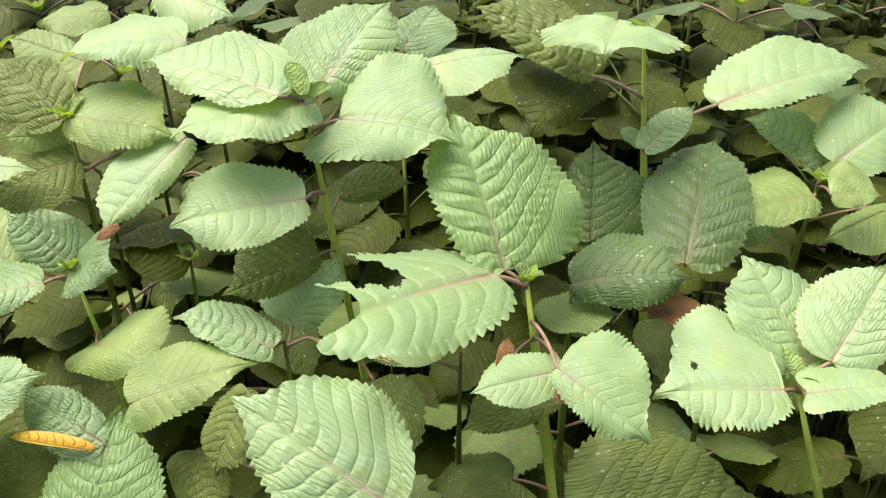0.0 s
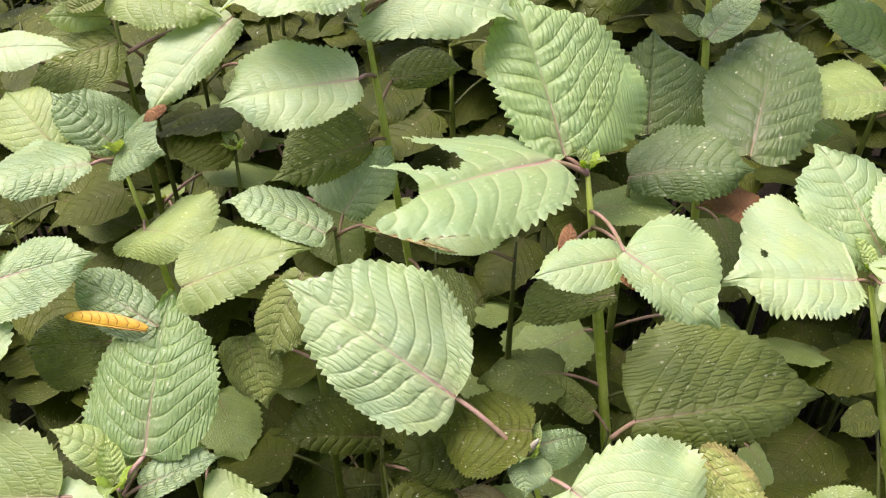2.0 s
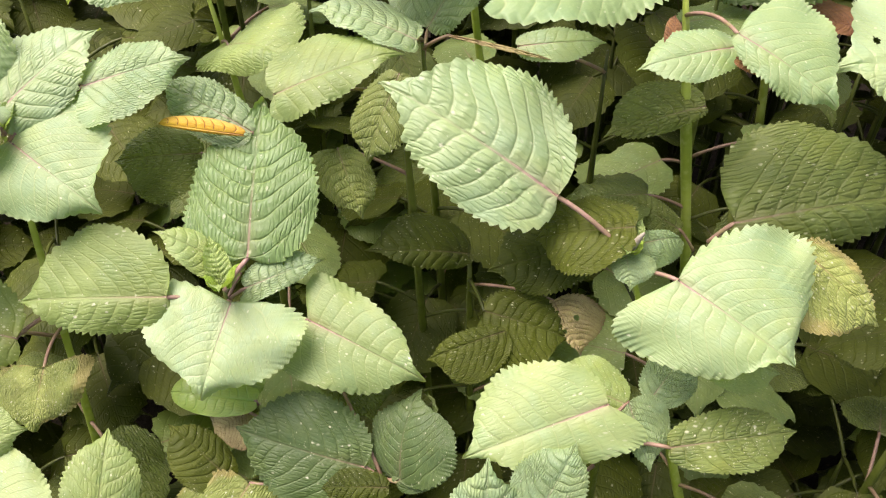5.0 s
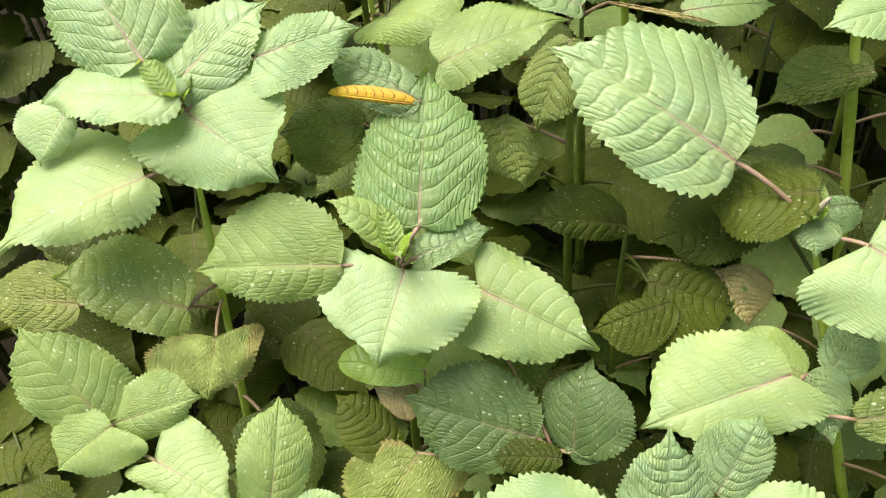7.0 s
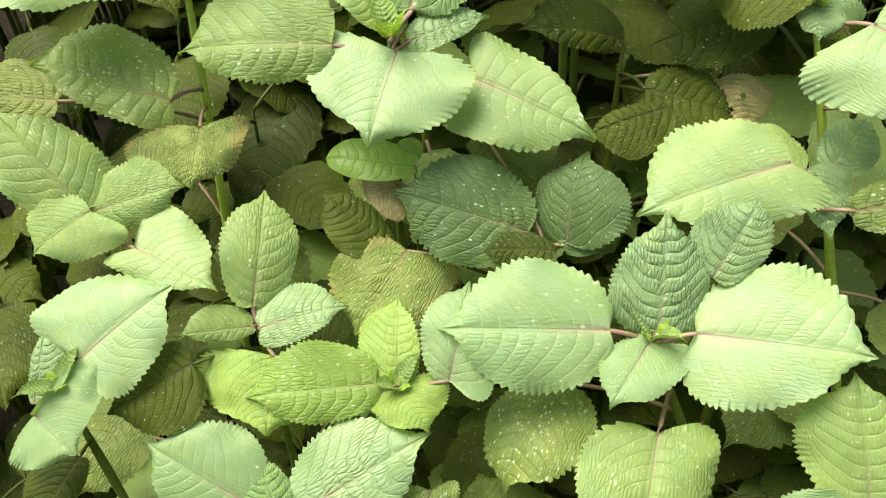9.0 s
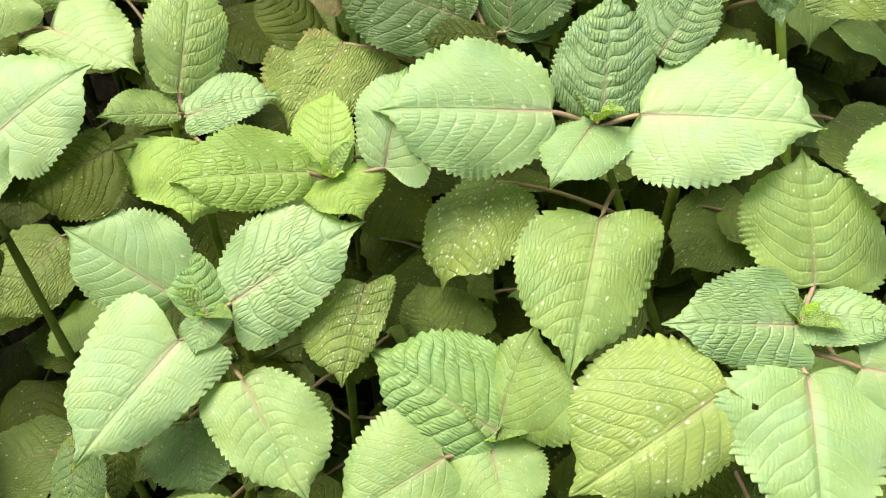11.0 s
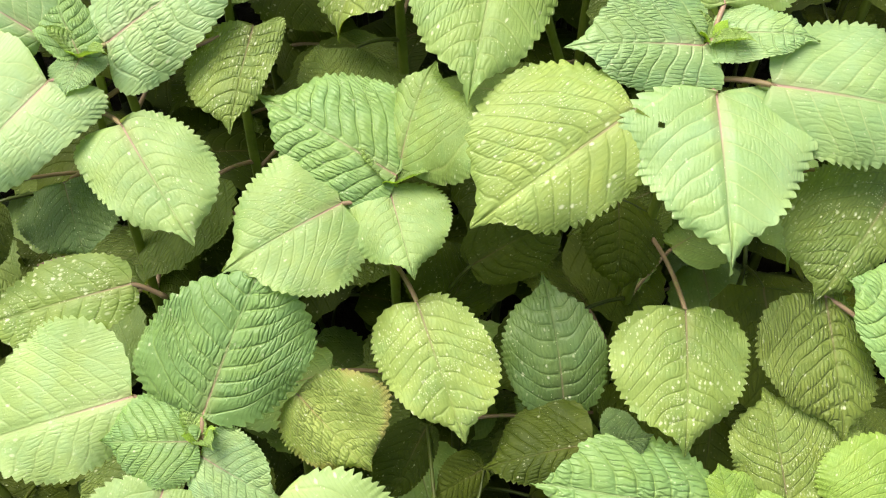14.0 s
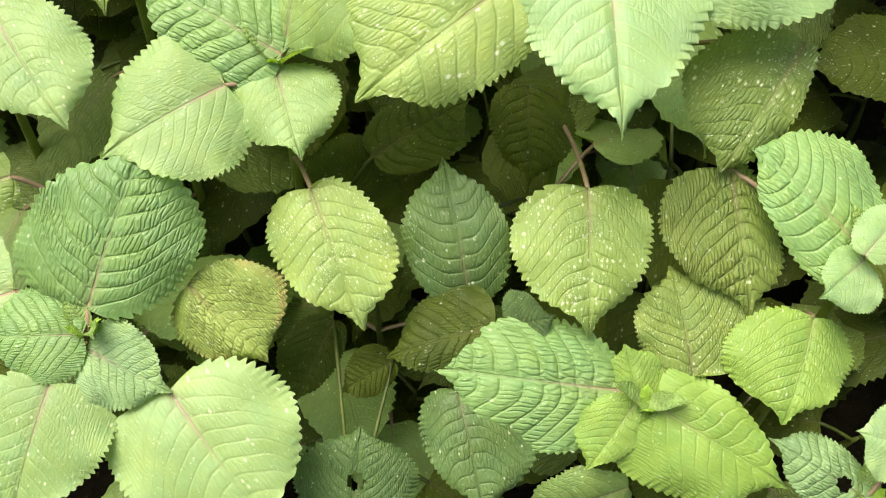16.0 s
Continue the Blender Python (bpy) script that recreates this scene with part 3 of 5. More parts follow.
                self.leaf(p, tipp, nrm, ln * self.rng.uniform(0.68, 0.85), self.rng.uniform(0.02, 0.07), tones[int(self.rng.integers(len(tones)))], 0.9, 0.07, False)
            z -= gap * self.rng.uniform(0.85, 1.2)
            t += math.pi / 2 + self.rng.uniform(-0.3, 0.3)


# ---- ground ----
def ground():
    n = 61
    xs = np.concatenate([np.linspace(-1.2, 1.2, n)])
    x, y = np.meshgrid(xs, xs, indexing="ij")
    z = np.array([noise.fractal((float(i) * 6, float(j) * 6, 0.3), 1.0, 2.0, 4) for i, j in zip(x.ravel(), y.ravel())]) * 0.012
    verts = np.stack([x.ravel(), y.ravel(), z], -1)
    i = np.arange(n * n).reshape(n, n)
    faces = np.stack([i[:-1, :-1], i[1:, :-1], i[1:, 1:], i[:-1, 1:]], -1).reshape(-1, 4).tolist()
    verts = verts.tolist()
    rim = [int(k) for k in (*i[:, 0], *i[-1, 1:], *i[-2::-1, -1], *i[0, -2:0:-1])]
    start = len(verts)
    for k in rim:
        px, py, _ = verts[k]
        verts.append((px * 40, py * 40, 0.0))
    m = len(rim)
    for k in range(m):
        faces.append([rim[k], start + k, start + (k + 1) % m, rim[(k + 1) % m]])
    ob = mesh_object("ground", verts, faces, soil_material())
    tagged(ob, "bare soil under the plants, shade put into its colour", "soil", kind="structure")


ground()

# ---- plants ----

p_ov = Plant((-0.224, -0.214, 0.602), seed=1, label="small weed with glossy oval leaves between perilla plants", name="weed", kind="weed", group="", thick=0.002)
p_ov.leaf((-0.224, -0.214, 0.602), (-0.282, -0.209, 0.605), (-0.00, -0.54, 0.84), (0.013, 0.016), 0.020, "gloss", at=(0.55, 0.55), teeth=0)
p_ov.leaf((-0.233, -0.209, 0.603), (-0.222, -0.198, 0.611), (0.00, -0.54, 0.84), (0.009, 0.008), 0.020, "gloss", at=(0.55, 0.55), teeth=0)
p_ov.lower(0.435, 4)

p_a = Plant((-0.100, 0.068, 0.914), (0.010, 0.088), seed=2, label="tall perilla plant with sunlit pale leaves, brown-edged crown", material=BRIGHT_STEM)
p_a.leaf((-0.096, 0.045, 0.922), (-0.109, 0.068, 0.938), (0.00, -0.54, 0.84), (0.010, 0.014), 0.020, "bud_pair", at=(0.52, 0.46), pucker=1.8, teeth=13, stalk=False)
p_a.leaf((-0.098, 0.053, 0.917), (-0.076, 0.062, 0.923), (-0.00, -0.54, 0.84), (0.009, 0.010), 0.020, "bud_pair", at=(0.52, 0.46), pucker=1.8, teeth=13, stalk=False)
p_a.leaf((-0.096, 0.046, 0.790), (-0.164, 0.008, 0.779), (0.31, -0.72, 0.62), (0.016, 0.038), 0.020, "olive", at=(0.51, 0.32), pucker=1.4)
p_a.leaf((-0.113, 0.048, 0.919), (-0.223, 0.103, 0.928), (-0.00, -0.16, 0.99), (0.023, 0.061), 0.020, "mint", at=(0.36, 0.52))
p_a.leaf((-0.091, 0.066, 0.906), (-0.185, 0.022, 0.904), (0.00, -0.05, 1.00), (0.030, 0.055), 0.020, "pale", at=(0.52, 0.42))
p_a.leaf((-0.075, 0.066, 0.894), (0.010, 0.051, 0.884), (-0.00, -0.54, 0.84), (0.070, 0.034), 0.040, "pale", at=(0.46, -0.08))
p_a.leaf((-0.089, 0.090, 0.909), (-0.041, 0.158, 0.954), (-0.00, -0.54, 0.84), (0.049, 0.028), 0.020, "mint", at=(0.20, 0.52))
p_a.leaf((-0.099, 0.029, 0.849), (-0.188, -0.005, 0.848), (0.16, -0.45, 0.88), (0.030, 0.039), 0.020, "pale", at=(0.52, 0.51))
p_a.leaf((-0.081, 0.090, 0.819), (-0.024, 0.099, 0.825), (-0.00, -0.55, 0.83), (0.024, 0.010), 0.020, "olive", at=(0.50, 0.40))
p_a.leaf((-0.032, 0.149, 0.916), (-0.004, 0.191, 0.940), (-0.00, -0.50, 0.87), (0.021, 0.031), 0.020, "blue", at=(0.44, 0.52))
p_a.leaf((-0.013, 0.134, 0.908), (0.065, 0.153, 0.911), (0.00, -0.16, 0.99), (0.026, 0.043), 0.020, "pale", at=(0.34, 0.21))
p_a.bud()
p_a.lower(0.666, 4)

p_b = Plant((-0.293, 0.110, 0.876), seed=3, label="perilla plant with a bluish leaf drying at its tip")
p_b.leaf((-0.299, 0.177, 0.896), (-0.370, 0.199, 0.910), (-0.00, -0.54, 0.84), (0.029, 0.018), 0.020, "mid", at=(0.19, 0.52))
p_b.leaf((-0.298, 0.117, 0.871), (-0.365, 0.168, 0.905), (-0.00, -0.54, 0.84), (0.033, 0.029), 0.020, "olive", at=(0.44, 0.52))
p_b.leaf((-0.302, 0.124, 0.854), (-0.347, 0.103, 0.862), (0.44, -0.78, 0.44), (0.012, 0.013), 0.020, "mid", at=(0.52, 0.37))
p_b.leaf((-0.293, 0.110, 0.876), (-0.205, 0.091, 0.870), (-0.00, -0.31, 0.95), (0.050, 0.025), 0.020, "mid", at=(0.32, 0.52))
p_b.leaf((-0.199, 0.099, 0.864), (-0.252, 0.029, 0.818), (-0.00, -0.54, 0.84), (0.016, 0.033), 0.020, "pale", at=(0.40, 0.52))
p_b.leaf((-0.237, 0.029, 0.827), (-0.254, 0.022, 0.818), (0.0, -0.70, 0.70), (0.004, 0.005), 0.020, "rust", at=(0.50, 0.50), stalk=False)
p_b.leaf((-0.400, 0.075, 0.843), (-0.311, 0.080, 0.847), (0.05, -0.35, 0.93), (0.016, 0.020), 0.020, "pale", at=(0.40, 0.45))
p_b.bud()
p_b.lower(0.700, 4)

p_c = Plant((-0.276, 0.021, 0.795), (-0.226, 0.041), seed=4, material=BRIGHT_STEM)
p_c.leaf((-0.320, 0.020, 0.797), (-0.367, 0.060, 0.823), (0.00, -0.54, 0.84), (0.027, 0.024), 0.020, "mid", at=(0.52, 0.52))
p_c.leaf((-0.285, -0.008, 0.801), (-0.350, -0.036, 0.797), (0.00, -0.16, 0.99), (0.017, 0.040), 0.020, "mint", at=(0.51, 0.45))
p_c.leaf((-0.276, 0.023, 0.796), (-0.321, 0.036, 0.834), (0.33, -0.72, 0.61), (0.018, 0.029), 0.020, "blue", at=(0.52, 0.20), pucker=1.4)
p_c.leaf((-0.275, 0.018, 0.794), (-0.234, 0.002, 0.805), (-0.38, -0.39, 0.84), (0.034, 0.024), 0.110, "blue", at=(0.14, 0.14), pucker=1.4)
p_c.leaf((-0.256, -0.013, 0.748), (-0.200, -0.050, 0.755), (-0.25, -0.18, 0.95), (0.044, 0.024), 0.110, "mid", at=(0.52, -0.10))
p_c.bud()
p_c.lower(0.627, 4)

p_l = Plant((0.060, -0.005, 0.802), (0.170, -0.125), seed=5, thick=0.0052, label="perilla plant on a thick stem with brown-edged leaf", material=BRIGHT_STEM)
p_l.leaf((0.075, 0.036, 0.738), (0.143, 0.039, 0.738), (0.00, -0.00, 1.00), (0.032, 0.026), 0.020, "mid", at=(0.52, 0.46))
p_l.leaf((0.088, -0.022, 0.702), (0.013, -0.041, 0.689), (-0.00, -0.55, 0.83), (0.011, 0.029), 0.020, "olive", at=(0.52, 0.52), pucker=1.4)
p_l.leaf((0.044, 0.000, 0.807), (0.006, 0.087, 0.893), (0.12, -0.67, 0.73), (0.035, 0.075), 0.020, "fresh", at=(0.52, 0.28), pucker=1.3)
p_l.leaf((0.034, -0.010, 0.809), (-0.112, -0.110, 0.819), (0.13, -0.08, 0.99), (0.046, 0.064), 0.030, "pale", at=(0.30, 0.42), bite=((1.06, 0.26, 0.47), (0.47, 0.20, 0.10), (0.41, 0.12, 0.06), (0.54, 0.29, 0.11)))
p_l.leaf((0.069, -0.114, 0.796), (0.098, -0.125, 0.791), (0.05, -0.80, 0.60), (0.002, 0.006), 0.030, "rust", at=(0.45, 0.40), stalk=False)
p_l.leaf((0.037, -0.085, 0.785), (0.044, -0.060, 0.796), (0.20, -0.80, 0.60), (0.006, 0.006), 0.060, "rust", at=(0.45, 0.40))
p_l.leaf((0.070, -0.104, 0.806), (0.123, -0.142, 0.781), (-0.00, -0.54, 0.84), (0.044, 0.016), 0.020, "pale", at=(0.31, 0.50))
p_l.leaf((0.079, -0.084, 0.786), (0.017, -0.097, 0.779), (0.00, -0.50, 0.87), (0.018, 0.019), 0.020, "pale", at=(0.48, 0.51))
p_l.bud()
p_l.lower(0.606, 4)

p_j = Plant((0.235, -0.078, 0.772), (0.505, -0.138), seed=6, label="perilla plant with mint-green leaves, one with a hole", material=BRIGHT_STEM)
p_j.leaf((0.247, -0.081, 0.771), (0.268, -0.062, 0.784), (0.00, -0.54, 0.84), (0.015, 0.011), 0.020, "bud_pair", at=(0.29, 0.52), pucker=1.8, teeth=13, stalk=False)
p_j.leaf((0.254, -0.075, 0.786), (0.308, -0.016, 0.825), (-0.00, -0.54, 0.84), (0.036, 0.030), 0.020, "mint", at=(0.37, 0.43))
p_j.leaf((0.229, -0.101, 0.781), (0.298, -0.096, 0.781), (0.00, -0.00, 1.00), (0.036, 0.020), 0.020, "pale", at=(0.52, 0.16))
p_j.leaf((0.220, -0.089, 0.773), (0.133, -0.103, 0.784), (0.15, -0.22, 0.96), (0.028, 0.075), 0.020, "pale", at=(0.41, 0.21), bite=((0.66, 0.20, 0.03),))
p_j.leaf((0.249, -0.066, 0.771), (0.214, 0.005, 0.818), (-0.00, -0.54, 0.84), (0.035, 0.043), 0.020, "mint", at=(0.52, 0.26))
p_j.bud()
p_j.lower(0.546, 4)

p_tr = Plant((0.163, 0.169, 0.922), (0.273, 0.149), seed=7, label="tall perilla plant with long-stalked leaves on a pale stem", material=BRIGHT_STEM)
p_tr.leaf((0.170, 0.147, 0.830), (0.219, 0.184, 0.854), (0.00, -0.54, 0.84), (0.017, 0.015), 0.020, "blue", at=(0.37, 0.41))
p_tr.leaf((0.170, 0.158, 0.827), (0.153, 0.175, 0.838), (-0.00, -0.54, 0.84), (0.006, 0.010), 0.020, "blue", at=(0.52, 0.49))
p_tr.leaf((0.141, 0.175, 0.931), (0.123, 0.123, 0.921), (0.00, -0.05, 1.00), (0.060, 0.058), 0.020, "pale", at=(0.35, 0.32))
p_tr.leaf((0.125, 0.174, 0.885), (0.025, 0.234, 0.928), (-0.00, -0.59, 0.81), (0.017, 0.045), 0.020, "olive", at=(0.46, 0.45), pucker=1.4)
p_tr.leaf((0.133, 0.211, 0.870), (0.072, 0.154, 0.840), (-0.11, -0.36, 0.92), (0.022, 0.059), 0.020, "dark", at=(0.14, 0.41))
p_tr.leaf((0.128, 0.122, 0.755), (0.133, 0.179, 0.825), (0.10, -0.78, 0.62), (0.024, 0.057), 0.020, "teal", at=(0.52, 0.34), pucker=1.8)
p_tr.leaf((0.061, 0.205, 0.900), (0.126, 0.173, 0.882), (0.00, -0.50, 0.87), (0.006, 0.008), 0.020, "rust", at=(0.48, 0.52), stalk=False)
p_tr.leaf((0.240, 0.189, 0.853), (0.391, 0.237, 0.871), (-0.00, -0.34, 0.94), (0.056, 0.024), 0.020, "pale", at=(0.52, 0.37))
p_tr.leaf((0.193, 0.058, 0.772), (0.242, 0.185, 0.825), (-0.21, -0.31, 0.93), (0.049, 0.042), 0.020, "teal", at=(0.52, 0.40), pucker=1.8)
p_tr.bud()
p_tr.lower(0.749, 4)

p_rr = Plant((0.332, 0.160, 0.794), seed=8)
p_rr.leaf((0.347, 0.172, 0.804), (0.426, 0.217, 0.833), (-0.00, -0.54, 0.84), (0.046, 0.031), 0.020, "pale", at=(0.52, 0.36))
p_rr.leaf((0.318, 0.106, 0.809), (0.360, 0.105, 0.809), (0.00, -0.54, 0.84), (0.032, 0.012), 0.020, "mid", at=(0.44, 0.28))
p_rr.leaf((0.399, 0.144, 0.777), (0.327, 0.116, 0.759), (0.00, -0.54, 0.84), (0.032, 0.012), 0.020, "mid", at=(0.52, 0.52))
p_rr.leaf((0.316, 0.130, 0.793), (0.228, 0.105, 0.787), (-0.02, -0.17, 0.98), (0.024, 0.050), 0.020, "mid", at=(0.41, 0.19))
p_rr.leaf((0.347, 0.191, 0.795), (0.286, 0.241, 0.818), (-0.09, -0.51, 0.85), (0.013, 0.034), 0.020, "blue", at=(0.32, 0.52))
p_rr.bud()
p_rr.lower(0.634, 4)

p_m = Plant((0.102, 0.048, 0.760), seed=9)
p_m.leaf((0.102, 0.048, 0.760), (0.193, 0.039, 0.774), (-0.19, -0.37, 0.91), (0.047, 0.022), 0.020, "teal", at=(0.46, 0.52), pucker=1.6)
p_m.lower(0.600, 4)

p_i = Plant((-0.118, -0.011, 0.755), seed=10)
p_i.leaf((-0.120, -0.035, 0.764), (-0.194, -0.016, 0.779), (0.17, -0.14, 0.98), (0.019, 0.030), 0.028, "blue", at=(0.26, 0.52))
p_i.leaf((-0.115, 0.013, 0.747), (-0.080, 0.049, 0.786), (-0.20, -0.61, 0.76), (0.042, 0.021), 0.020, "blue", at=(0.21, 0.52))
p_i.leaf((-0.099, -0.010, 0.754), (-0.021, -0.037, 0.748), (0.05, -0.75, 0.66), (0.0015, 0.0020), 0.020, "dry", at=(0.50, 0.50))
p_i.leaf((-0.214, -0.072, 0.745), (-0.128, -0.051, 0.766), (-0.13, -0.39, 0.91), (0.035, 0.022), 0.027, "mid", at=(0.34, 0.19))
p_i.lower(0.595, 4)

p_o = Plant((-0.226, -0.096, 0.732), seed=11, label="perilla plant with a leaf edge rolled up orange")
p_o.leaf((-0.229, -0.107, 0.738), (-0.285, -0.101, 0.743), (0.10, -0.80, 0.55), (0.002, 0.008), 0.020, "roll", at=(0.47, 0.55), stalk=False, teeth=0, cup=0.3)
p_o.leaf((-0.267, -0.086, 0.708), (-0.327, -0.090, 0.705), (-0.00, -0.62, 0.78), (0.032, 0.020), 0.020, "olive", at=(0.52, 0.52))
p_o.leaf((-0.226, -0.096, 0.732), (-0.292, -0.065, 0.752), (-0.00, -0.54, 0.84), (0.021, 0.019), 0.020, "blue", at=(0.40, 0.52))
p_o.lower(0.531, 4)

p_s = Plant((-0.238, -0.182, 0.677), seed=12, label="perilla plant with a bright green bud among broad leaves")
p_s.leaf((-0.225, -0.163, 0.683), (-0.222, -0.070, 0.743), (0.00, -0.54, 0.84), (0.044, 0.042), 0.020, "fresh", at=(0.29, 0.38), pucker=0.6)
p_s.leaf((-0.233, -0.189, 0.669), (-0.248, -0.239, 0.636), (-0.00, -0.54, 0.84), (0.050, 0.055), 0.020, "pale", at=(0.10, 0.13))
p_s.leaf((-0.188, -0.184, 0.648), (-0.112, -0.216, 0.627), (0.00, -0.54, 0.84), (0.032, 0.036), 0.020, "lime", at=(0.02, 0.09))
p_s.leaf((-0.231, -0.166, 0.672), (-0.282, -0.159, 0.703), (0.44, -0.37, 0.82), (0.015, 0.015), 0.026, "mid", at=(0.42, 0.50), pucker=1.4)
p_s.leaf((-0.272, -0.189, 0.674), (-0.369, -0.189, 0.670), (-0.03, -0.59, 0.81), (0.022, 0.046), 0.020, "mid", at=(0.44, 0.45))
p_s.leaf((-0.226, -0.177, 0.670), (-0.178, -0.155, 0.675), (0.16, -0.51, 0.85), (0.015, 0.011), 0.020, "blue", at=(0.46, 0.07))
p_s.bud(0.032)
p_s.lower(0.461, 4)

p_nb = Plant((0.017, -0.157, 0.683), (0.197, -0.277), seed=13, label="perilla plant with broad pale leaves and a withered tip", material=BRIGHT_STEM)
p_nb.leaf((0.062, -0.197, 0.634), (0.112, -0.209, 0.627), (-0.00, -0.50, 0.87), (0.013, 0.021), 0.020, "mid", at=(0.29, 0.52))
p_nb.leaf((0.023, -0.146, 0.679), (0.061, -0.121, 0.660), (0.59, -0.28, 0.76), (0.007, 0.018), 0.110, "blue", at=(0.17, 0.11))
p_nb.leaf((0.014, -0.157, 0.682), (0.015, -0.181, 0.672), (0.03, -0.37, 0.93), (0.018, 0.010), 0.105, "blue", at=(0.40, 0.32))
# a leaf low in the gap, its shade put into the colour by the dark tone
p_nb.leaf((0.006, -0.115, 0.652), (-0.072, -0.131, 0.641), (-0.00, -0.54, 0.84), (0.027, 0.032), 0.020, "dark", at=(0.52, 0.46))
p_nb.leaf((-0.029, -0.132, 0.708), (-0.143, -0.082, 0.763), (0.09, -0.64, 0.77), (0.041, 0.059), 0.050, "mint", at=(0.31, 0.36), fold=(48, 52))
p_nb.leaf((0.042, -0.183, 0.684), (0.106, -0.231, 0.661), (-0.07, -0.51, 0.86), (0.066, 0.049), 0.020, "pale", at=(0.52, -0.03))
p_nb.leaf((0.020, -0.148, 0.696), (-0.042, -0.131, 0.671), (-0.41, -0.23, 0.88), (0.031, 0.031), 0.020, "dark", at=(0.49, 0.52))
p_nb.leaf((0.126, -0.151, 0.680), (0.170, -0.193, 0.654), (0.00, -0.54, 0.84), (0.019, 0.038), 0.020, "yellow", at=(0.36, 0.51))
p_nb.bud()
p_nb.dry_tip()
p_nb.lower(0.481, 4)

p_sd = Plant((-0.129, -0.078, 0.765), seed=14)
p_sd.leaf((-0.176, -0.073, 0.702), (-0.157, -0.115, 0.674), (-0.00, -0.55, 0.83), (0.018, 0.023), 0.020, "olive", at=(0.50, 0.16))
p_sd.leaf((-0.129, -0.078, 0.765), (-0.151, -0.114, 0.721), (-0.35, -0.64, 0.69), (0.021, 0.024), 0.030, "olive", at=(0.52, 0.52))
p_sd.lower(0.546, 4)

p_dp = Plant((-0.084, -0.093, 0.621), seed=15, label="perilla plant with crumpled leaves coloured dark for shade, one dry and brown")
# the dark tone here paints the shade of the gap onto the leaves
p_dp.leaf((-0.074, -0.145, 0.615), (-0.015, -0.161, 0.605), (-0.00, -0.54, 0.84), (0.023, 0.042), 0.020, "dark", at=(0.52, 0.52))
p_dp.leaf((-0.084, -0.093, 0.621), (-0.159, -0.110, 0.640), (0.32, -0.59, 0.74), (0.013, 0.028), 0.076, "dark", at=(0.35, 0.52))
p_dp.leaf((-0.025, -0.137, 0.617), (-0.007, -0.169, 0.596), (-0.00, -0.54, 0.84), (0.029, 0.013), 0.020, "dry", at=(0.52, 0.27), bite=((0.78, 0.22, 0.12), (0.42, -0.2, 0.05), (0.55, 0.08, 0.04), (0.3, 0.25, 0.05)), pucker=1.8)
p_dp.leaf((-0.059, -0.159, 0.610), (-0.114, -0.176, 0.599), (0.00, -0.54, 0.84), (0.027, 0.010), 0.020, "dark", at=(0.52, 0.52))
p_dp.lower(0.461, 4)

p_n4 = Plant((0.232, -0.185, 0.667), seed=16)
p_n4.leaf((0.228, -0.149, 0.716), (0.205, -0.156, 0.709), (-0.28, -0.04, 0.96), (0.011, 0.014), 0.020, "dark", at=(0.52, -0.01))
p_n4.leaf((0.232, -0.185, 0.667), (0.181, -0.177, 0.643), (-0.42, -0.54, 0.73), (0.034, 0.020), 0.020, "mid", at=(0.52, 0.35))
p_n4.lower(0.459, 4)

p_tl = Plant((-0.374, -0.121, 0.753), (-0.404, -0.241), seed=17, label="tall perilla plant with pale leaves and crinkled crown", material=BRIGHT_STEM)
p_tl.leaf((-0.375, -0.128, 0.759), (-0.397, -0.104, 0.774), (0.00, -0.54, 0.84), (0.012, 0.015), 0.020, "bud_pair", at=(0.52, 0.39), pucker=1.8, teeth=13, stalk=False)
p_tl.leaf((-0.442, -0.132, 0.755), (-0.462, -0.155, 0.728), (-0.17, -0.69, 0.70), (0.011, 0.031), 0.020, "pale", at=(0.33, 0.52))
p_tl.leaf((-0.370, -0.123, 0.743), (-0.309, -0.161, 0.719), (-0.00, -0.54, 0.84), (0.055, 0.042), 0.020, "pale", at=(0.19, -0.12))
p_tl.leaf((-0.398, -0.103, 0.770), (-0.456, -0.039, 0.821), (0.00, -0.63, 0.78), (0.041, 0.042), 0.020, "mint", at=(0.52, 0.24))
p_tl.leaf((-0.381, -0.112, 0.756), (-0.323, -0.057, 0.788), (0.00, -0.50, 0.87), (0.037, 0.027), 0.020, "mint", at=(0.43, 0.35))
p_tl.leaf((-0.371, -0.127, 0.758), (-0.461, -0.128, 0.758), (-0.00, -0.05, 1.00), (0.025, 0.051), 0.020, "pale", at=(0.32, 0.52))
p_tl.leaf((-0.395, -0.156, 0.719), (-0.478, -0.211, 0.705), (0.00, -0.26, 0.97), (0.022, 0.061), 0.020, "lime", at=(0.26, 0.36))
p_tl.leaf((-0.383, -0.187, 0.632), (-0.470, -0.184, 0.658), (0.22, -0.55, 0.80), (0.022, 0.041), 0.022, "speck", at=(0.23, 0.52), pucker=2.0)
p_tl.leaf((-0.329, -0.092, 0.765), (-0.263, -0.074, 0.776), (-0.00, -0.50, 0.87), (0.024, 0.033), 0.020, "mint", at=(0.42, 0.11))
p_tl.leaf((-0.360, -0.206, 0.625), (-0.362, -0.240, 0.603), (0.00, -0.54, 0.84), (0.030, 0.049), 0.020, "yellow", at=(-0.12, 0.42))
p_tl.leaf((-0.464, -0.178, 0.625), (-0.543, -0.168, 0.624), (0.10, -0.45, 0.89), (0.022, 0.030), 0.020, "moss", at=(0.40, 0.45))
p_tl.bud()
p_tl.lower(0.511, 4)

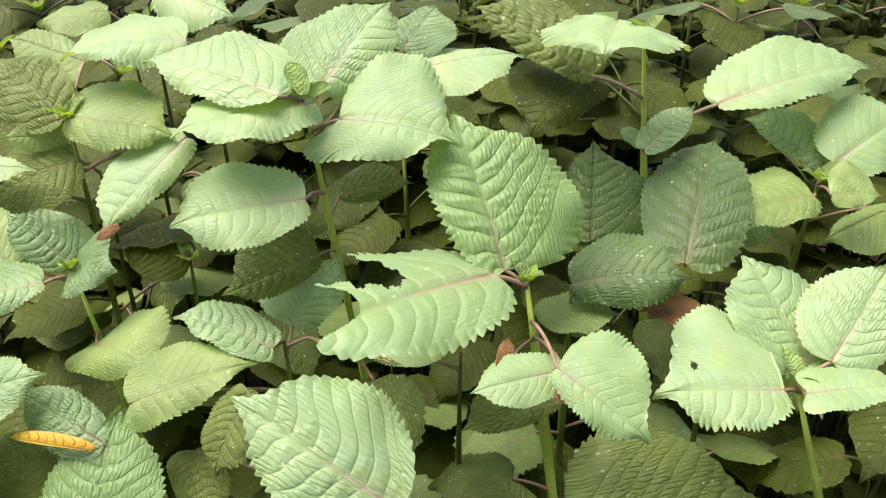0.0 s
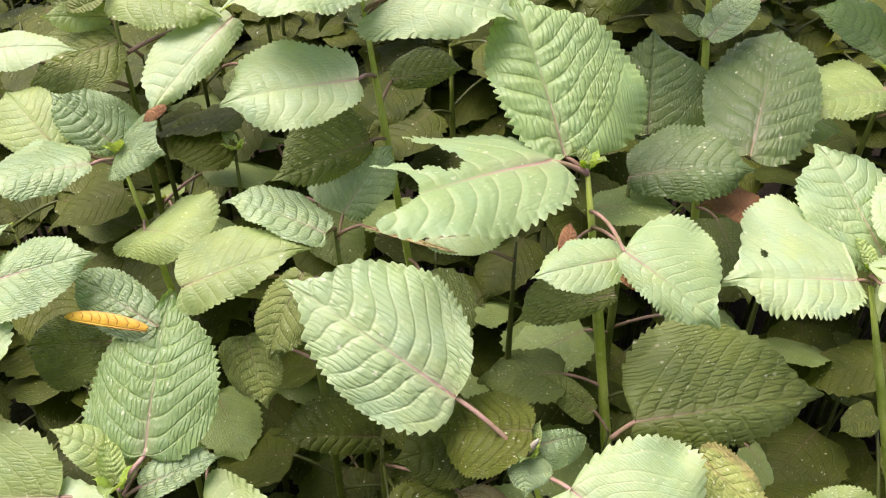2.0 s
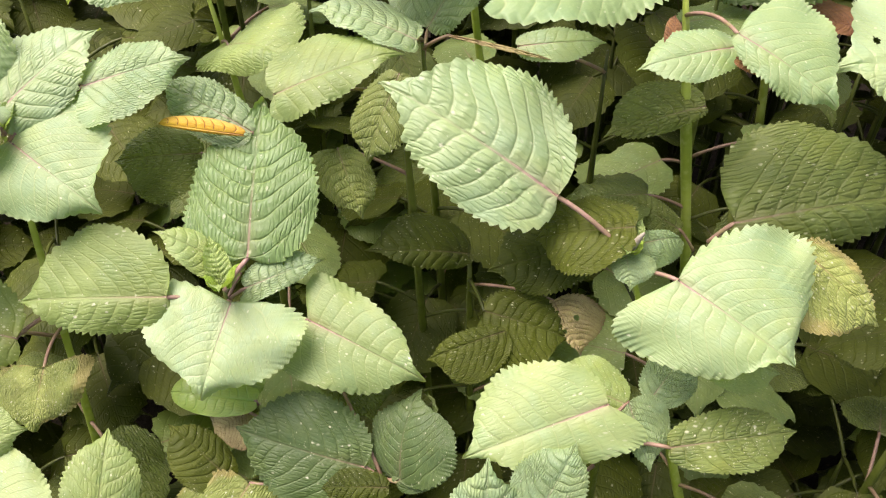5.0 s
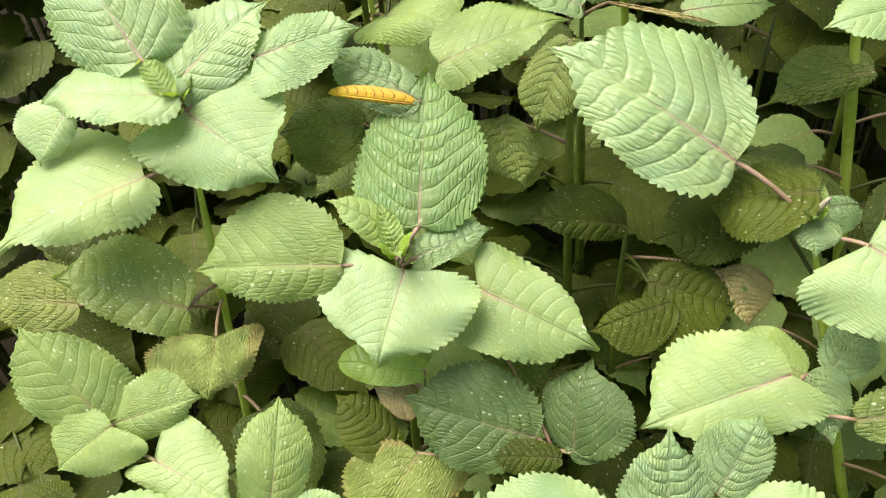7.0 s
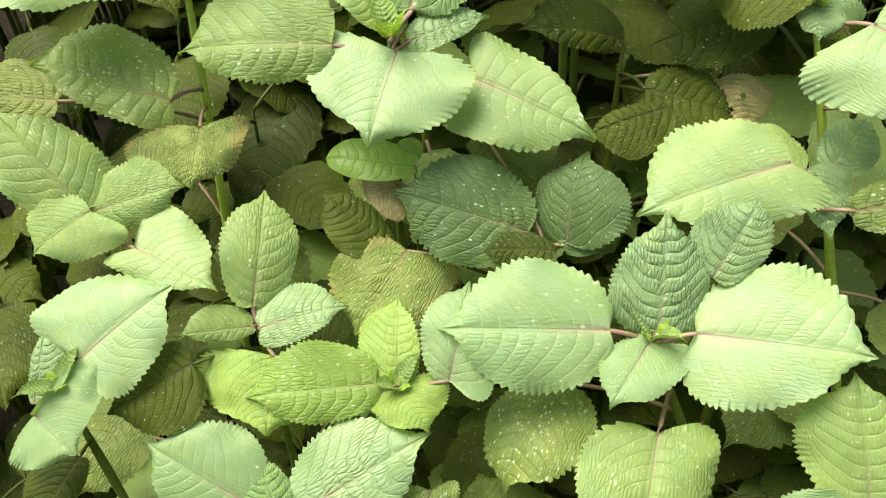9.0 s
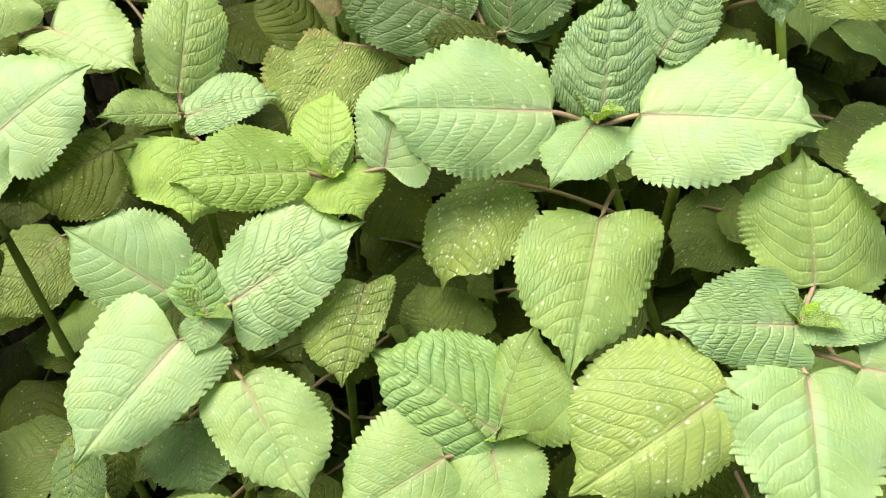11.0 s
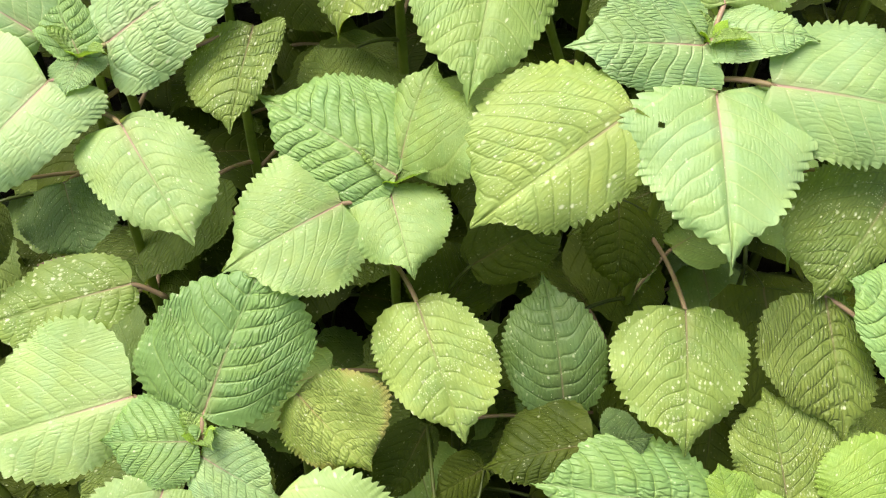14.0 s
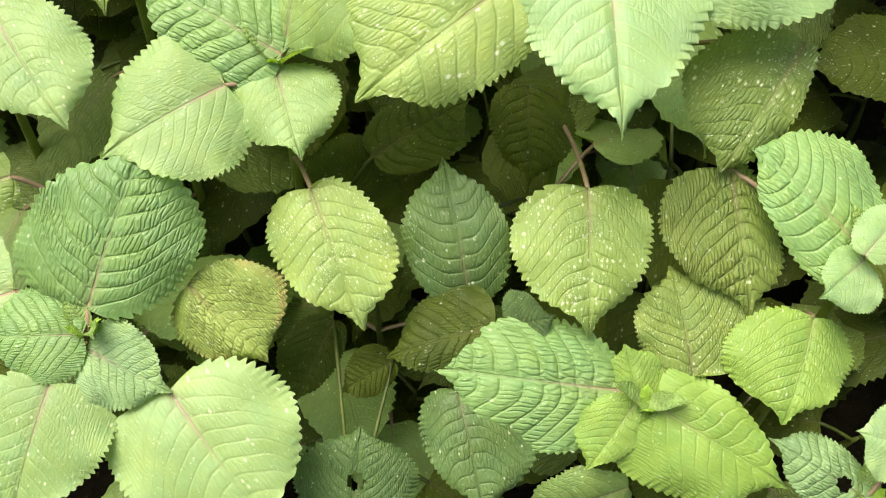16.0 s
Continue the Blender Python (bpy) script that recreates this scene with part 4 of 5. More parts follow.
p_x = Plant((-0.423, -0.256, 0.598), seed=18, label="perilla plant with four dull green leaves")
p_x.leaf((-0.427, -0.254, 0.597), (-0.485, -0.216, 0.647), (0.23, -0.63, 0.74), (0.029, 0.031), 0.020, "mid", at=(0.52, 0.24))
p_x.leaf((-0.422, -0.254, 0.595), (-0.364, -0.239, 0.606), (0.02, -0.61, 0.79), (0.026, 0.016), 0.020, "mid", at=(0.52, 0.32))
p_x.leaf((-0.420, -0.260, 0.601), (-0.453, -0.284, 0.586), (0.00, -0.54, 0.84), (0.027, 0.026), 0.020, "mid", at=(-0.12, 0.52))
p_x.leaf((-0.392, -0.274, 0.584), (-0.338, -0.297, 0.572), (0.04, -0.38, 0.92), (0.034, 0.017), 0.023, "lime", at=(0.06, -0.12))
p_x.lower(0.400, 4)

p_u = Plant((-0.318, -0.300, 0.550), seed=19)
p_u.leaf((-0.352, -0.328, 0.540), (-0.402, -0.354, 0.523), (-0.00, -0.54, 0.84), (0.032, 0.023), 0.020, "dark", at=(0.39, 0.32))
p_u.leaf((-0.320, -0.294, 0.555), (-0.318, -0.232, 0.597), (0.33, -0.54, 0.78), (0.024, 0.024), 0.073, "mid", at=(0.52, 0.52))
p_u.leaf((-0.315, -0.304, 0.546), (-0.262, -0.287, 0.550), (0.08, -0.47, 0.88), (0.023, 0.015), 0.060, "mint", at=(0.46, 0.25))
p_u.leaf((-0.319, -0.304, 0.548), (-0.360, -0.320, 0.557), (0.35, -0.53, 0.77), (0.007, 0.016), 0.020, "mid", at=(0.37, 0.47))
p_u.leaf((-0.304, -0.320, 0.540), (-0.305, -0.360, 0.514), (-0.00, -0.54, 0.84), (0.031, 0.051), 0.020, "vivid", at=(0.42, 0.20))
p_u.lower(0.364, 4)

p_z = Plant((-0.229, -0.329, 0.525), seed=20, label="perilla plant with yellow-green leaves and young crown")
p_z.leaf((-0.229, -0.328, 0.525), (-0.232, -0.277, 0.550), (-0.07, -0.44, 0.90), (0.025, 0.014), 0.044, "vivid", at=(0.52, 0.34))
p_z.leaf((-0.242, -0.330, 0.528), (-0.318, -0.345, 0.532), (0.14, -0.48, 0.87), (0.020, 0.029), 0.024, "vivid", at=(0.44, 0.48))
p_z.leaf((-0.229, -0.330, 0.524), (-0.209, -0.354, 0.515), (0.02, -0.34, 0.94), (0.026, 0.020), 0.110, "vivid", at=(0.46, 0.08))
p_z.leaf((-0.198, -0.328, 0.531), (-0.187, -0.281, 0.568), (0.04, -0.63, 0.78), (0.023, 0.026), 0.110, "pale", at=(0.52, 0.05))
p_z.bud()
p_z.lower(0.340, 4)

p_d = Plant((-0.140, -0.252, 0.577), seed=21, label="perilla plant with dull dark leaves and a yellowing one")
p_d.leaf((-0.131, -0.258, 0.577), (-0.092, -0.234, 0.593), (0.00, -0.55, 0.83), (0.007, 0.018), 0.020, "teal", at=(0.34, 0.52))
p_d.leaf((-0.136, -0.260, 0.574), (-0.181, -0.260, 0.574), (0.00, -0.41, 0.91), (0.011, 0.012), 0.020, "dark", at=(0.52, 0.52))
p_d.leaf((-0.152, -0.247, 0.577), (-0.237, -0.230, 0.595), (0.02, -0.66, 0.75), (0.033, 0.037), 0.028, "teal", at=(0.47, 0.48))
p_d.leaf((-0.128, -0.257, 0.577), (-0.116, -0.213, 0.615), (-0.50, -0.49, 0.72), (0.028, 0.037), 0.110, "teal", at=(0.40, 0.40))
p_d.leaf((-0.235, -0.208, 0.583), (-0.256, -0.222, 0.574), (-0.00, -0.54, 0.84), (0.021, 0.022), 0.020, "dry", at=(0.52, 0.52))
p_d.leaf((-0.180, -0.182, 0.601), (-0.148, -0.214, 0.580), (0.00, -0.54, 0.84), (0.040, 0.015), 0.020, "olive", at=(0.52, 0.10))
p_d.leaf((-0.242, -0.247, 0.561), (-0.285, -0.220, 0.585), (0.23, -0.43, 0.87), (0.022, 0.015), 0.020, "dark", at=(0.42, 0.45))
p_d.leaf((-0.228, -0.251, 0.563), (-0.259, -0.297, 0.533), (0.00, -0.54, 0.84), (0.036, 0.037), 0.020, "yellow", at=(-0.00, 0.52))
p_d.lower(0.403, 4)

p_w = Plant((-0.079, -0.309, 0.554), (0.121, -0.269), seed=22, label="perilla plant with two very broad mint-green leaves")
p_w.leaf((-0.105, -0.310, 0.559), (-0.205, -0.311, 0.559), (0.00, -0.58, 0.81), (0.037, 0.042), 0.020, "pale", at=(0.44, 0.45))
p_w.leaf((-0.055, -0.310, 0.558), (0.037, -0.334, 0.570), (-0.24, -0.53, 0.81), (0.047, 0.040), 0.020, "pale", at=(0.52, 0.20), pucker=1.4)
p_w.leaf((-0.081, -0.312, 0.552), (-0.106, -0.350, 0.539), (0.00, -0.32, 0.95), (0.027, 0.018), 0.045, "pale", at=(-0.08, 0.52))
p_w.leaf((-0.076, -0.306, 0.555), (-0.073, -0.260, 0.609), (-0.01, -0.76, 0.65), (0.030, 0.028), 0.020, "blue", at=(0.30, 0.35), pucker=1.4)
p_w.leaf((-0.076, -0.351, 0.517), (-0.094, -0.430, 0.476), (-0.04, -0.45, 0.89), (0.036, 0.042), 0.020, "mid", at=(0.06, 0.32))
p_w.leaf((-0.133, -0.305, 0.502), (-0.165, -0.367, 0.469), (-0.37, -0.29, 0.88), (0.041, 0.029), 0.110, "dull", at=(0.40, 0.52))
p_w.bud()
p_w.lower(0.357, 4)

p_cr = Plant((0.002, -0.227, 0.618), seed=23)
p_cr.leaf((0.042, -0.242, 0.594), (0.123, -0.233, 0.600), (-0.00, -0.54, 0.84), (0.020, 0.021), 0.020, "dull", at=(0.52, 0.52))
p_cr.leaf((0.034, -0.209, 0.600), (0.061, -0.180, 0.619), (0.00, -0.54, 0.84), (0.016, 0.020), 0.020, "blue", at=(0.45, 0.47))
p_cr.leaf((0.017, -0.213, 0.600), (-0.030, -0.196, 0.610), (0.00, -0.50, 0.87), (0.008, 0.022), 0.020, "mid", at=(0.27, 0.52))
p_cr.leaf((0.019, -0.212, 0.601), (0.031, -0.249, 0.577), (0.00, -0.54, 0.84), (0.024, 0.009), 0.020, "blue", at=(0.25, 0.46))
p_cr.leaf((0.002, -0.227, 0.618), (-0.089, -0.255, 0.600), (-0.00, -0.54, 0.84), (0.031, 0.043), 0.020, "lime", at=(-0.02, 0.52))
p_cr.leaf((-0.046, -0.286, 0.580), (-0.019, -0.252, 0.613), (0.03, -0.71, 0.70), (0.025, 0.020), 0.037, "blue", at=(0.40, 0.52), pucker=1.4)
p_cr.lower(0.424, 4)

p_v = Plant((-0.423, -0.352, 0.547), seed=24)
p_v.leaf((-0.439, -0.357, 0.537), (-0.438, -0.320, 0.562), (0.04, -0.56, 0.83), (0.006, 0.016), 0.020, "blue", at=(0.52, 0.52))
p_v.leaf((-0.421, -0.368, 0.498), (-0.443, -0.404, 0.474), (0.00, -0.55, 0.83), (0.011, 0.022), 0.020, "dark", at=(0.34, 0.48))
p_v.leaf((-0.434, -0.367, 0.539), (-0.406, -0.386, 0.529), (0.00, -0.50, 0.87), (0.044, 0.028), 0.020, "pale", at=(0.07, 0.21))
p_v.leaf((-0.413, -0.337, 0.554), (-0.362, -0.295, 0.577), (0.08, -0.56, 0.82), (0.042, 0.033), 0.020, "pale", at=(-0.01, 0.16))
p_v.bud()
p_v.lower(0.321, 4)

p_k = Plant((-0.295, -0.395, 0.478), seed=25, label="perilla plant with pale leaves round a crinkled crown")
p_k.leaf((-0.313, -0.430, 0.419), (-0.298, -0.466, 0.396), (0.00, -0.55, 0.83), (0.025, 0.032), 0.020, "teal", at=(0.52, 0.34))
p_k.leaf((-0.282, -0.389, 0.481), (-0.208, -0.351, 0.511), (-0.03, -0.59, 0.81), (0.034, 0.032), 0.035, "mint", at=(0.43, 0.11))
p_k.leaf((-0.273, -0.424, 0.456), (-0.232, -0.480, 0.425), (0.03, -0.47, 0.88), (0.032, 0.030), 0.020, "lime", at=(0.51, 0.15))
p_k.leaf((-0.308, -0.412, 0.474), (-0.355, -0.477, 0.446), (0.16, -0.49, 0.86), (0.030, 0.042), 0.020, "pale", at=(0.02, 0.10))
p_k.leaf((-0.316, -0.387, 0.484), (-0.377, -0.366, 0.515), (0.18, -0.61, 0.77), (0.027, 0.036), 0.020, "pale", at=(0.42, 0.36))
p_k.leaf((-0.295, -0.396, 0.478), (-0.314, -0.361, 0.501), (0.00, -0.54, 0.84), (0.017, 0.015), 0.020, "fresh", at=(0.52, 0.19), pucker=1.4)
p_k.leaf((-0.295, -0.394, 0.477), (-0.299, -0.420, 0.470), (0.08, -0.28, 0.96), (0.014, 0.013), 0.044, "mint", at=(0.03, 0.44))
p_k.leaf((-0.365, -0.455, 0.431), (-0.361, -0.495, 0.405), (0.00, -0.54, 0.84), (0.018, 0.016), 0.020, "teal", at=(0.41, 0.42))
p_k.leaf((-0.354, -0.437, 0.410), (-0.349, -0.470, 0.388), (0.00, -0.54, 0.84), (0.011, 0.009), 0.020, "dark", at=(0.45, 0.40))
p_k.leaf((-0.208, -0.372, 0.480), (-0.219, -0.422, 0.448), (-0.00, -0.54, 0.84), (0.017, 0.032), 0.020, "dull", at=(0.03, 0.52), bite=((0.28, -0.38, 0.08),))
p_k.bud()
p_k.lower(0.286, 4)

p_p = Plant((0.030, -0.399, 0.491), seed=26, label="perilla plant with broad pale drooping leaves, one holed")
p_p.leaf((0.058, -0.422, 0.481), (0.162, -0.436, 0.466), (-0.20, -0.50, 0.84), (0.040, 0.033), 0.020, "pale", at=(0.38, 0.40))
p_p.leaf((0.004, -0.394, 0.369), (0.003, -0.441, 0.331), (0.10, -0.63, 0.77), (0.030, 0.023), 0.020, "dark", at=(0.45, 0.29))
p_p.leaf((0.038, -0.383, 0.502), (0.029, -0.332, 0.555), (-0.10, -0.72, 0.68), (0.035, 0.039), 0.020, "mid", at=(0.52, 0.11))
p_p.leaf((0.031, -0.425, 0.477), (0.031, -0.508, 0.436), (-0.01, -0.44, 0.90), (0.052, 0.050), 0.020, "pale", at=(0.17, 0.24), bite=((0.22, 0.32, 0.018),), full=1.25)
p_p.leaf((-0.011, -0.433, 0.474), (-0.093, -0.478, 0.436), (-0.02, -0.62, 0.78), (0.033, 0.051), 0.020, "speck", at=(0.31, 0.40), full=2.4)
p_p.leaf((0.026, -0.402, 0.490), (-0.045, -0.405, 0.492), (0.05, -0.55, 0.83), (0.026, 0.031), 0.032, "mint", at=(0.05, 0.21))
p_p.leaf((0.033, -0.396, 0.492), (0.082, -0.408, 0.498), (-0.20, -0.38, 0.90), (0.018, 0.017), 0.061, "mint", at=(0.29, 0.12))
p_p.leaf((0.138, -0.438, 0.432), (0.091, -0.491, 0.390), (0.00, -0.62, 0.78), (0.016, 0.044), 0.020, "dull", at=(0.52, 0.52))
p_p.leaf((0.026, -0.486, 0.378), (0.023, -0.552, 0.335), (-0.07, -0.54, 0.84), (0.033, 0.041), 0.028, "speck", at=(0.30, 0.36))
p_p.bud()
p_p.lower(0.283, 4)

p_q = Plant((-0.133, -0.439, 0.429), seed=27, label="perilla plant with crinkled and stippled green leaves")
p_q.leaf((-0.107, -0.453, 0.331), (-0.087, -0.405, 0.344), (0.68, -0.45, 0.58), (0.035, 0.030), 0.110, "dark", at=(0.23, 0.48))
p_q.leaf((-0.135, -0.441, 0.427), (-0.121, -0.489, 0.409), (0.02, -0.35, 0.94), (0.029, 0.029), 0.020, "lime", at=(0.37, 0.20))
p_q.leaf((-0.131, -0.437, 0.432), (-0.207, -0.399, 0.456), (-0.00, -0.54, 0.84), (0.031, 0.041), 0.020, "fresh", at=(0.30, 0.33), pucker=1.4)
p_q.leaf((-0.129, -0.433, 0.434), (-0.110, -0.392, 0.473), (-0.49, -0.47, 0.73), (0.016, 0.044), 0.047, "mid", at=(0.50, 0.26))
p_q.leaf((-0.160, -0.450, 0.424), (-0.220, -0.485, 0.410), (0.10, -0.51, 0.86), (0.039, 0.039), 0.032, "lime", at=(0.34, 0.20))
p_q.leaf((-0.120, -0.482, 0.380), (-0.094, -0.546, 0.340), (-0.04, -0.54, 0.84), (0.032, 0.032), 0.023, "speck", at=(0.52, 0.26))
p_q.leaf((-0.166, -0.372, 0.429), (-0.181, -0.337, 0.444), (-0.09, -0.43, 0.90), (0.019, 0.037), 0.020, "olive", at=(0.52, 0.03))
p_q.bud()
p_q.lower(0.250, 4)

p_r3 = Plant((0.159, -0.529, 0.375), seed=28, label="perilla plant with white-stippled drooping leaves")
p_r3.leaf((0.155, -0.539, 0.379), (0.131, -0.555, 0.370), (-0.00, -0.50, 0.87), (0.021, 0.012), 0.020, "pale", at=(0.45, 0.20))
p_r3.leaf((0.150, -0.543, 0.388), (0.173, -0.522, 0.401), (-0.00, -0.54, 0.84), (0.013, 0.013), 0.020, "pale", at=(0.45, 0.42))
p_r3.leaf((0.166, -0.534, 0.363), (0.143, -0.545, 0.359), (0.09, -0.54, 0.84), (0.016, 0.014), 0.020, "mid", at=(0.28, 0.36))
p_r3.leaf((0.159, -0.529, 0.375), (0.104, -0.479, 0.403), (0.00, -0.50, 0.87), (0.027, 0.036), 0.020, "fresh", at=(0.11, 0.52))
p_r3.leaf((0.101, -0.481, 0.385), (0.107, -0.546, 0.343), (0.00, -0.54, 0.84), (0.024, 0.042), 0.020, "olive", at=(0.52, 0.33))
p_r3.bud()
p_r3.lower(0.177, 4)

p_bg = Plant((-0.231, -0.549, 0.353), seed=29, label="perilla plant with a large dark veined upright leaf")
p_bg.leaf((-0.268, -0.529, 0.361), (-0.353, -0.550, 0.347), (0.00, -0.54, 0.84), (0.032, 0.050), 0.020, "lime", at=(0.51, 0.33))
p_bg.leaf((-0.230, -0.539, 0.360), (-0.197, -0.477, 0.416), (0.00, -0.68, 0.74), (0.045, 0.041), 0.020, "fresh", at=(0.23, 0.52))
p_bg.leaf((-0.232, -0.551, 0.353), (-0.283, -0.551, 0.353), (-0.00, -0.54, 0.84), (0.024, 0.025), 0.020, "fresh", at=(0.33, 0.52))
p_bg.leaf((-0.231, -0.556, 0.347), (-0.189, -0.576, 0.336), (-0.00, -0.50, 0.87), (0.021, 0.023), 0.020, "mint", at=(0.22, 0.34))
p_bg.leaf((-0.249, -0.570, 0.339), (-0.267, -0.627, 0.302), (0.00, -0.54, 0.84), (0.037, 0.036), 0.020, "lime", at=(0.30, 0.33))
p_bg.leaf((-0.191, -0.573, 0.333), (-0.139, -0.633, 0.293), (0.00, -0.54, 0.84), (0.047, 0.047), 0.020, "lime", at=(0.41, 0.21))
p_bg.bud()
p_bg.lower(0.160, 4)

p_t = Plant((0.051, -0.580, 0.312), seed=30, label="perilla plant with stippled leaves round a young crown")
p_t.leaf((0.045, -0.606, 0.269), (-0.015, -0.611, 0.253), (0.00, -0.95, 0.31), (0.030, 0.022), 0.020, "mid", at=(0.45, 0.48))
p_t.leaf((0.037, -0.571, 0.314), (-0.061, -0.558, 0.322), (0.00, -0.54, 0.84), (0.037, 0.034), 0.020, "fresh", at=(0.35, 0.46))
p_t.leaf((0.046, -0.579, 0.314), (0.019, -0.607, 0.295), (0.00, -0.54, 0.84), (0.016, 0.020), 0.020, "vivid", at=(-0.05, 0.52))
p_t.leaf((0.058, -0.582, 0.313), (0.123, -0.619, 0.291), (0.00, -0.50, 0.87), (0.027, 0.038), 0.020, "vivid", at=(0.15, 0.11))
p_t.leaf((0.078, -0.567, 0.319), (0.069, -0.518, 0.351), (-0.00, -0.54, 0.84), (0.025, 0.048), 0.020, "dull", at=(0.52, 0.39))
p_t.leaf((0.049, -0.578, 0.310), (0.043, -0.551, 0.327), (-0.00, -0.54, 0.84), (0.013, 0.030), 0.020, "vivid", at=(0.52, 0.27))
p_t.bud()
p_t.lower(0.135, 4)

p_t6 = Plant((-0.036, -0.555, 0.324), seed=31)
p_t6.leaf((-0.018, -0.541, 0.333), (0.006, -0.543, 0.344), (-0.27, -0.87, 0.42), (0.019, 0.010), 0.020, "teal", at=(0.32, 0.52))
p_t6.leaf((-0.025, -0.542, 0.333), (-0.085, -0.549, 0.317), (-0.22, -0.26, 0.94), (0.015, 0.030), 0.020, "dark", at=(0.52, 0.28))
p_t6.leaf((-0.046, -0.568, 0.314), (-0.034, -0.623, 0.279), (0.00, -0.54, 0.84), (0.035, 0.024), 0.020, "teal", at=(0.52, 0.28))
p_t6.leaf((-0.038, -0.521, 0.330), (-0.050, -0.461, 0.380), (0.03, -0.63, 0.77), (0.030, 0.027), 0.110, "teal", at=(0.47, 0.38))
p_t6.lower(0.155, 4)

p_ym = Plant((-0.184, -0.523, 0.353), seed=32, label="perilla plant with a yellowing mottled leaf")
p_ym.leaf((-0.184, -0.523, 0.353), (-0.144, -0.557, 0.330), (-0.00, -0.54, 0.84), (0.036, 0.024), 0.020, "yellow", at=(0.52, 0.31))
p_ym.lower(0.181, 4)

p_hl = Plant((-0.104, -0.621, 0.267), seed=33, label="dark green perilla plant with a chewed, holed leaf")
p_hl.leaf((-0.104, -0.621, 0.267), (-0.098, -0.577, 0.295), (0.00, -0.54, 0.84), (0.034, 0.033), 0.020, "teal", at=(0.52, 0.52), bite=((0.45, 0.0, 0.09),))
p_hl.leaf((-0.115, -0.511, 0.297), (-0.140, -0.551, 0.271), (-0.00, -0.54, 0.84), (0.013, 0.022), 0.020, "dark", at=(0.35, 0.47))
p_hl.leaf((-0.081, -0.535, 0.290), (-0.112, -0.549, 0.281), (-0.00, -0.54, 0.84), (0.012, 0.016), 0.020, "dark", at=(0.47, 0.33))
p_hl.lower(0.101, 4)

p_gd = Plant((-0.217, 0.105, 0.747), seed=34)
p_gd.leaf((-0.217, 0.105, 0.747), (-0.283, 0.120, 0.754), (-0.00, -0.45, 0.89), (0.028, 0.026), 0.020, "dark", at=(0.28, 0.52))
p_gd.bud()
p_gd.lower(0.587, 4)

p_he = Plant((0.164, -0.624, 0.285), seed=35, label="perilla plant with a holed bluish leaf near the soil")
p_he.leaf((0.178, -0.609, 0.316), (0.153, -0.603, 0.321), (0.00, -0.54, 0.84), (0.021, 0.017), 0.020, "pale", at=(0.32, 0.52))
p_he.leaf((0.164, -0.624, 0.285), (0.116, -0.596, 0.302), (0.00, -0.50, 0.87), (0.018, 0.017), 0.020, "blue", at=(0.38, 0.52), bite=((0.25, 0.0, 0.07),))
p_he.bud()
p_he.lower(0.100, 4)

p_a_ntm = Plant((-0.263, 0.253, 0.925), seed=131, thick=0.003, material=SHADE_STEM)
p_a_ntm.leaf((-0.250, 0.248, 0.937), (-0.179, 0.220, 0.921), (0.00, -0.50, 0.87), (0.027, 0.029), 0.020, "pale", at=(0.23, 0.52))
p_a_ntm.lower(0.765, 4)

p_a_aa = Plant((-0.190, 0.158, 0.909), seed=158, thick=0.003, material=SHADE_STEM)
p_a_aa.leaf((-0.204, 0.155, 0.921), (-0.298, 0.133, 0.917), (0.00, -0.16, 0.99), (0.023, 0.059), 0.020, "pale", at=(0.31, 0.52))
p_a_aa.lower(0.740, 4)

p_b_ntl = Plant((-0.286, 0.254, 0.904), seed=116, thick=0.003, material=SHADE_STEM)
p_b_ntl.leaf((-0.299, 0.249, 0.916), (-0.355, 0.228, 0.911), (-0.00, -0.26, 0.97), (0.029, 0.023), 0.020, "mid", at=(0.45, 0.45))
p_b_ntl.lower(0.744, 4)

p_c_nc2 = Plant((-0.282, 0.119, 0.827), seed=168, thick=0.003, material=SHADE_STEM)
p_c_nc2.leaf((-0.295, 0.112, 0.839), (-0.359, 0.080, 0.817), (0.00, -0.54, 0.84), (0.032, 0.033), 0.020, "olive", at=(0.52, 0.47))
p_c_nc2.lower(0.667, 4)

p_l_ndy = Plant((0.218, 0.029, 0.723), seed=107, thick=0.003, material=SHADE_STEM)
p_l_ndy.leaf((0.205, 0.033, 0.735), (0.157, 0.045, 0.737), (-0.00, -0.16, 0.99), (0.011, 0.029), 0.020, "rust", at=(0.35, 0.52))
p_l_ndy.lower(0.563, 4)

p_l_l4 = Plant((0.077, -0.124, 0.665), seed=129, thick=0.003, material=SHADE_STEM)
p_l_l4.leaf((0.091, -0.123, 0.677), (0.221, -0.105, 0.688), (0.00, -0.54, 0.84), (0.065, 0.024), 0.020, "olive", at=(0.34, 0.47))
p_l_l4.lower(0.505, 4)

p_i_nhg = Plant((0.013, -0.016, 0.749), seed=169, thick=0.003, material=SHADE_STEM)
p_i_nhg.leaf((-0.051, -0.024, 0.753), (0.010, -0.024, 0.757), (0.00, -0.54, 0.84), (0.012, 0.014), 0.020, "pale", at=(0.45, 0.52), bite=((0.95, -0.20, 0.16),))
p_i_nhg.lower(0.589, 4)

p_nb_nq = Plant((0.090, -0.065, 0.602), seed=136, thick=0.003, material=SHADE_STEM)
p_nb_nq.leaf((0.078, -0.058, 0.614), (0.037, -0.034, 0.628), (-0.21, -0.74, 0.64), (0.014, 0.011), 0.020, "olive", at=(0.17, 0.52))
p_nb_nq.lower(0.442, 4)

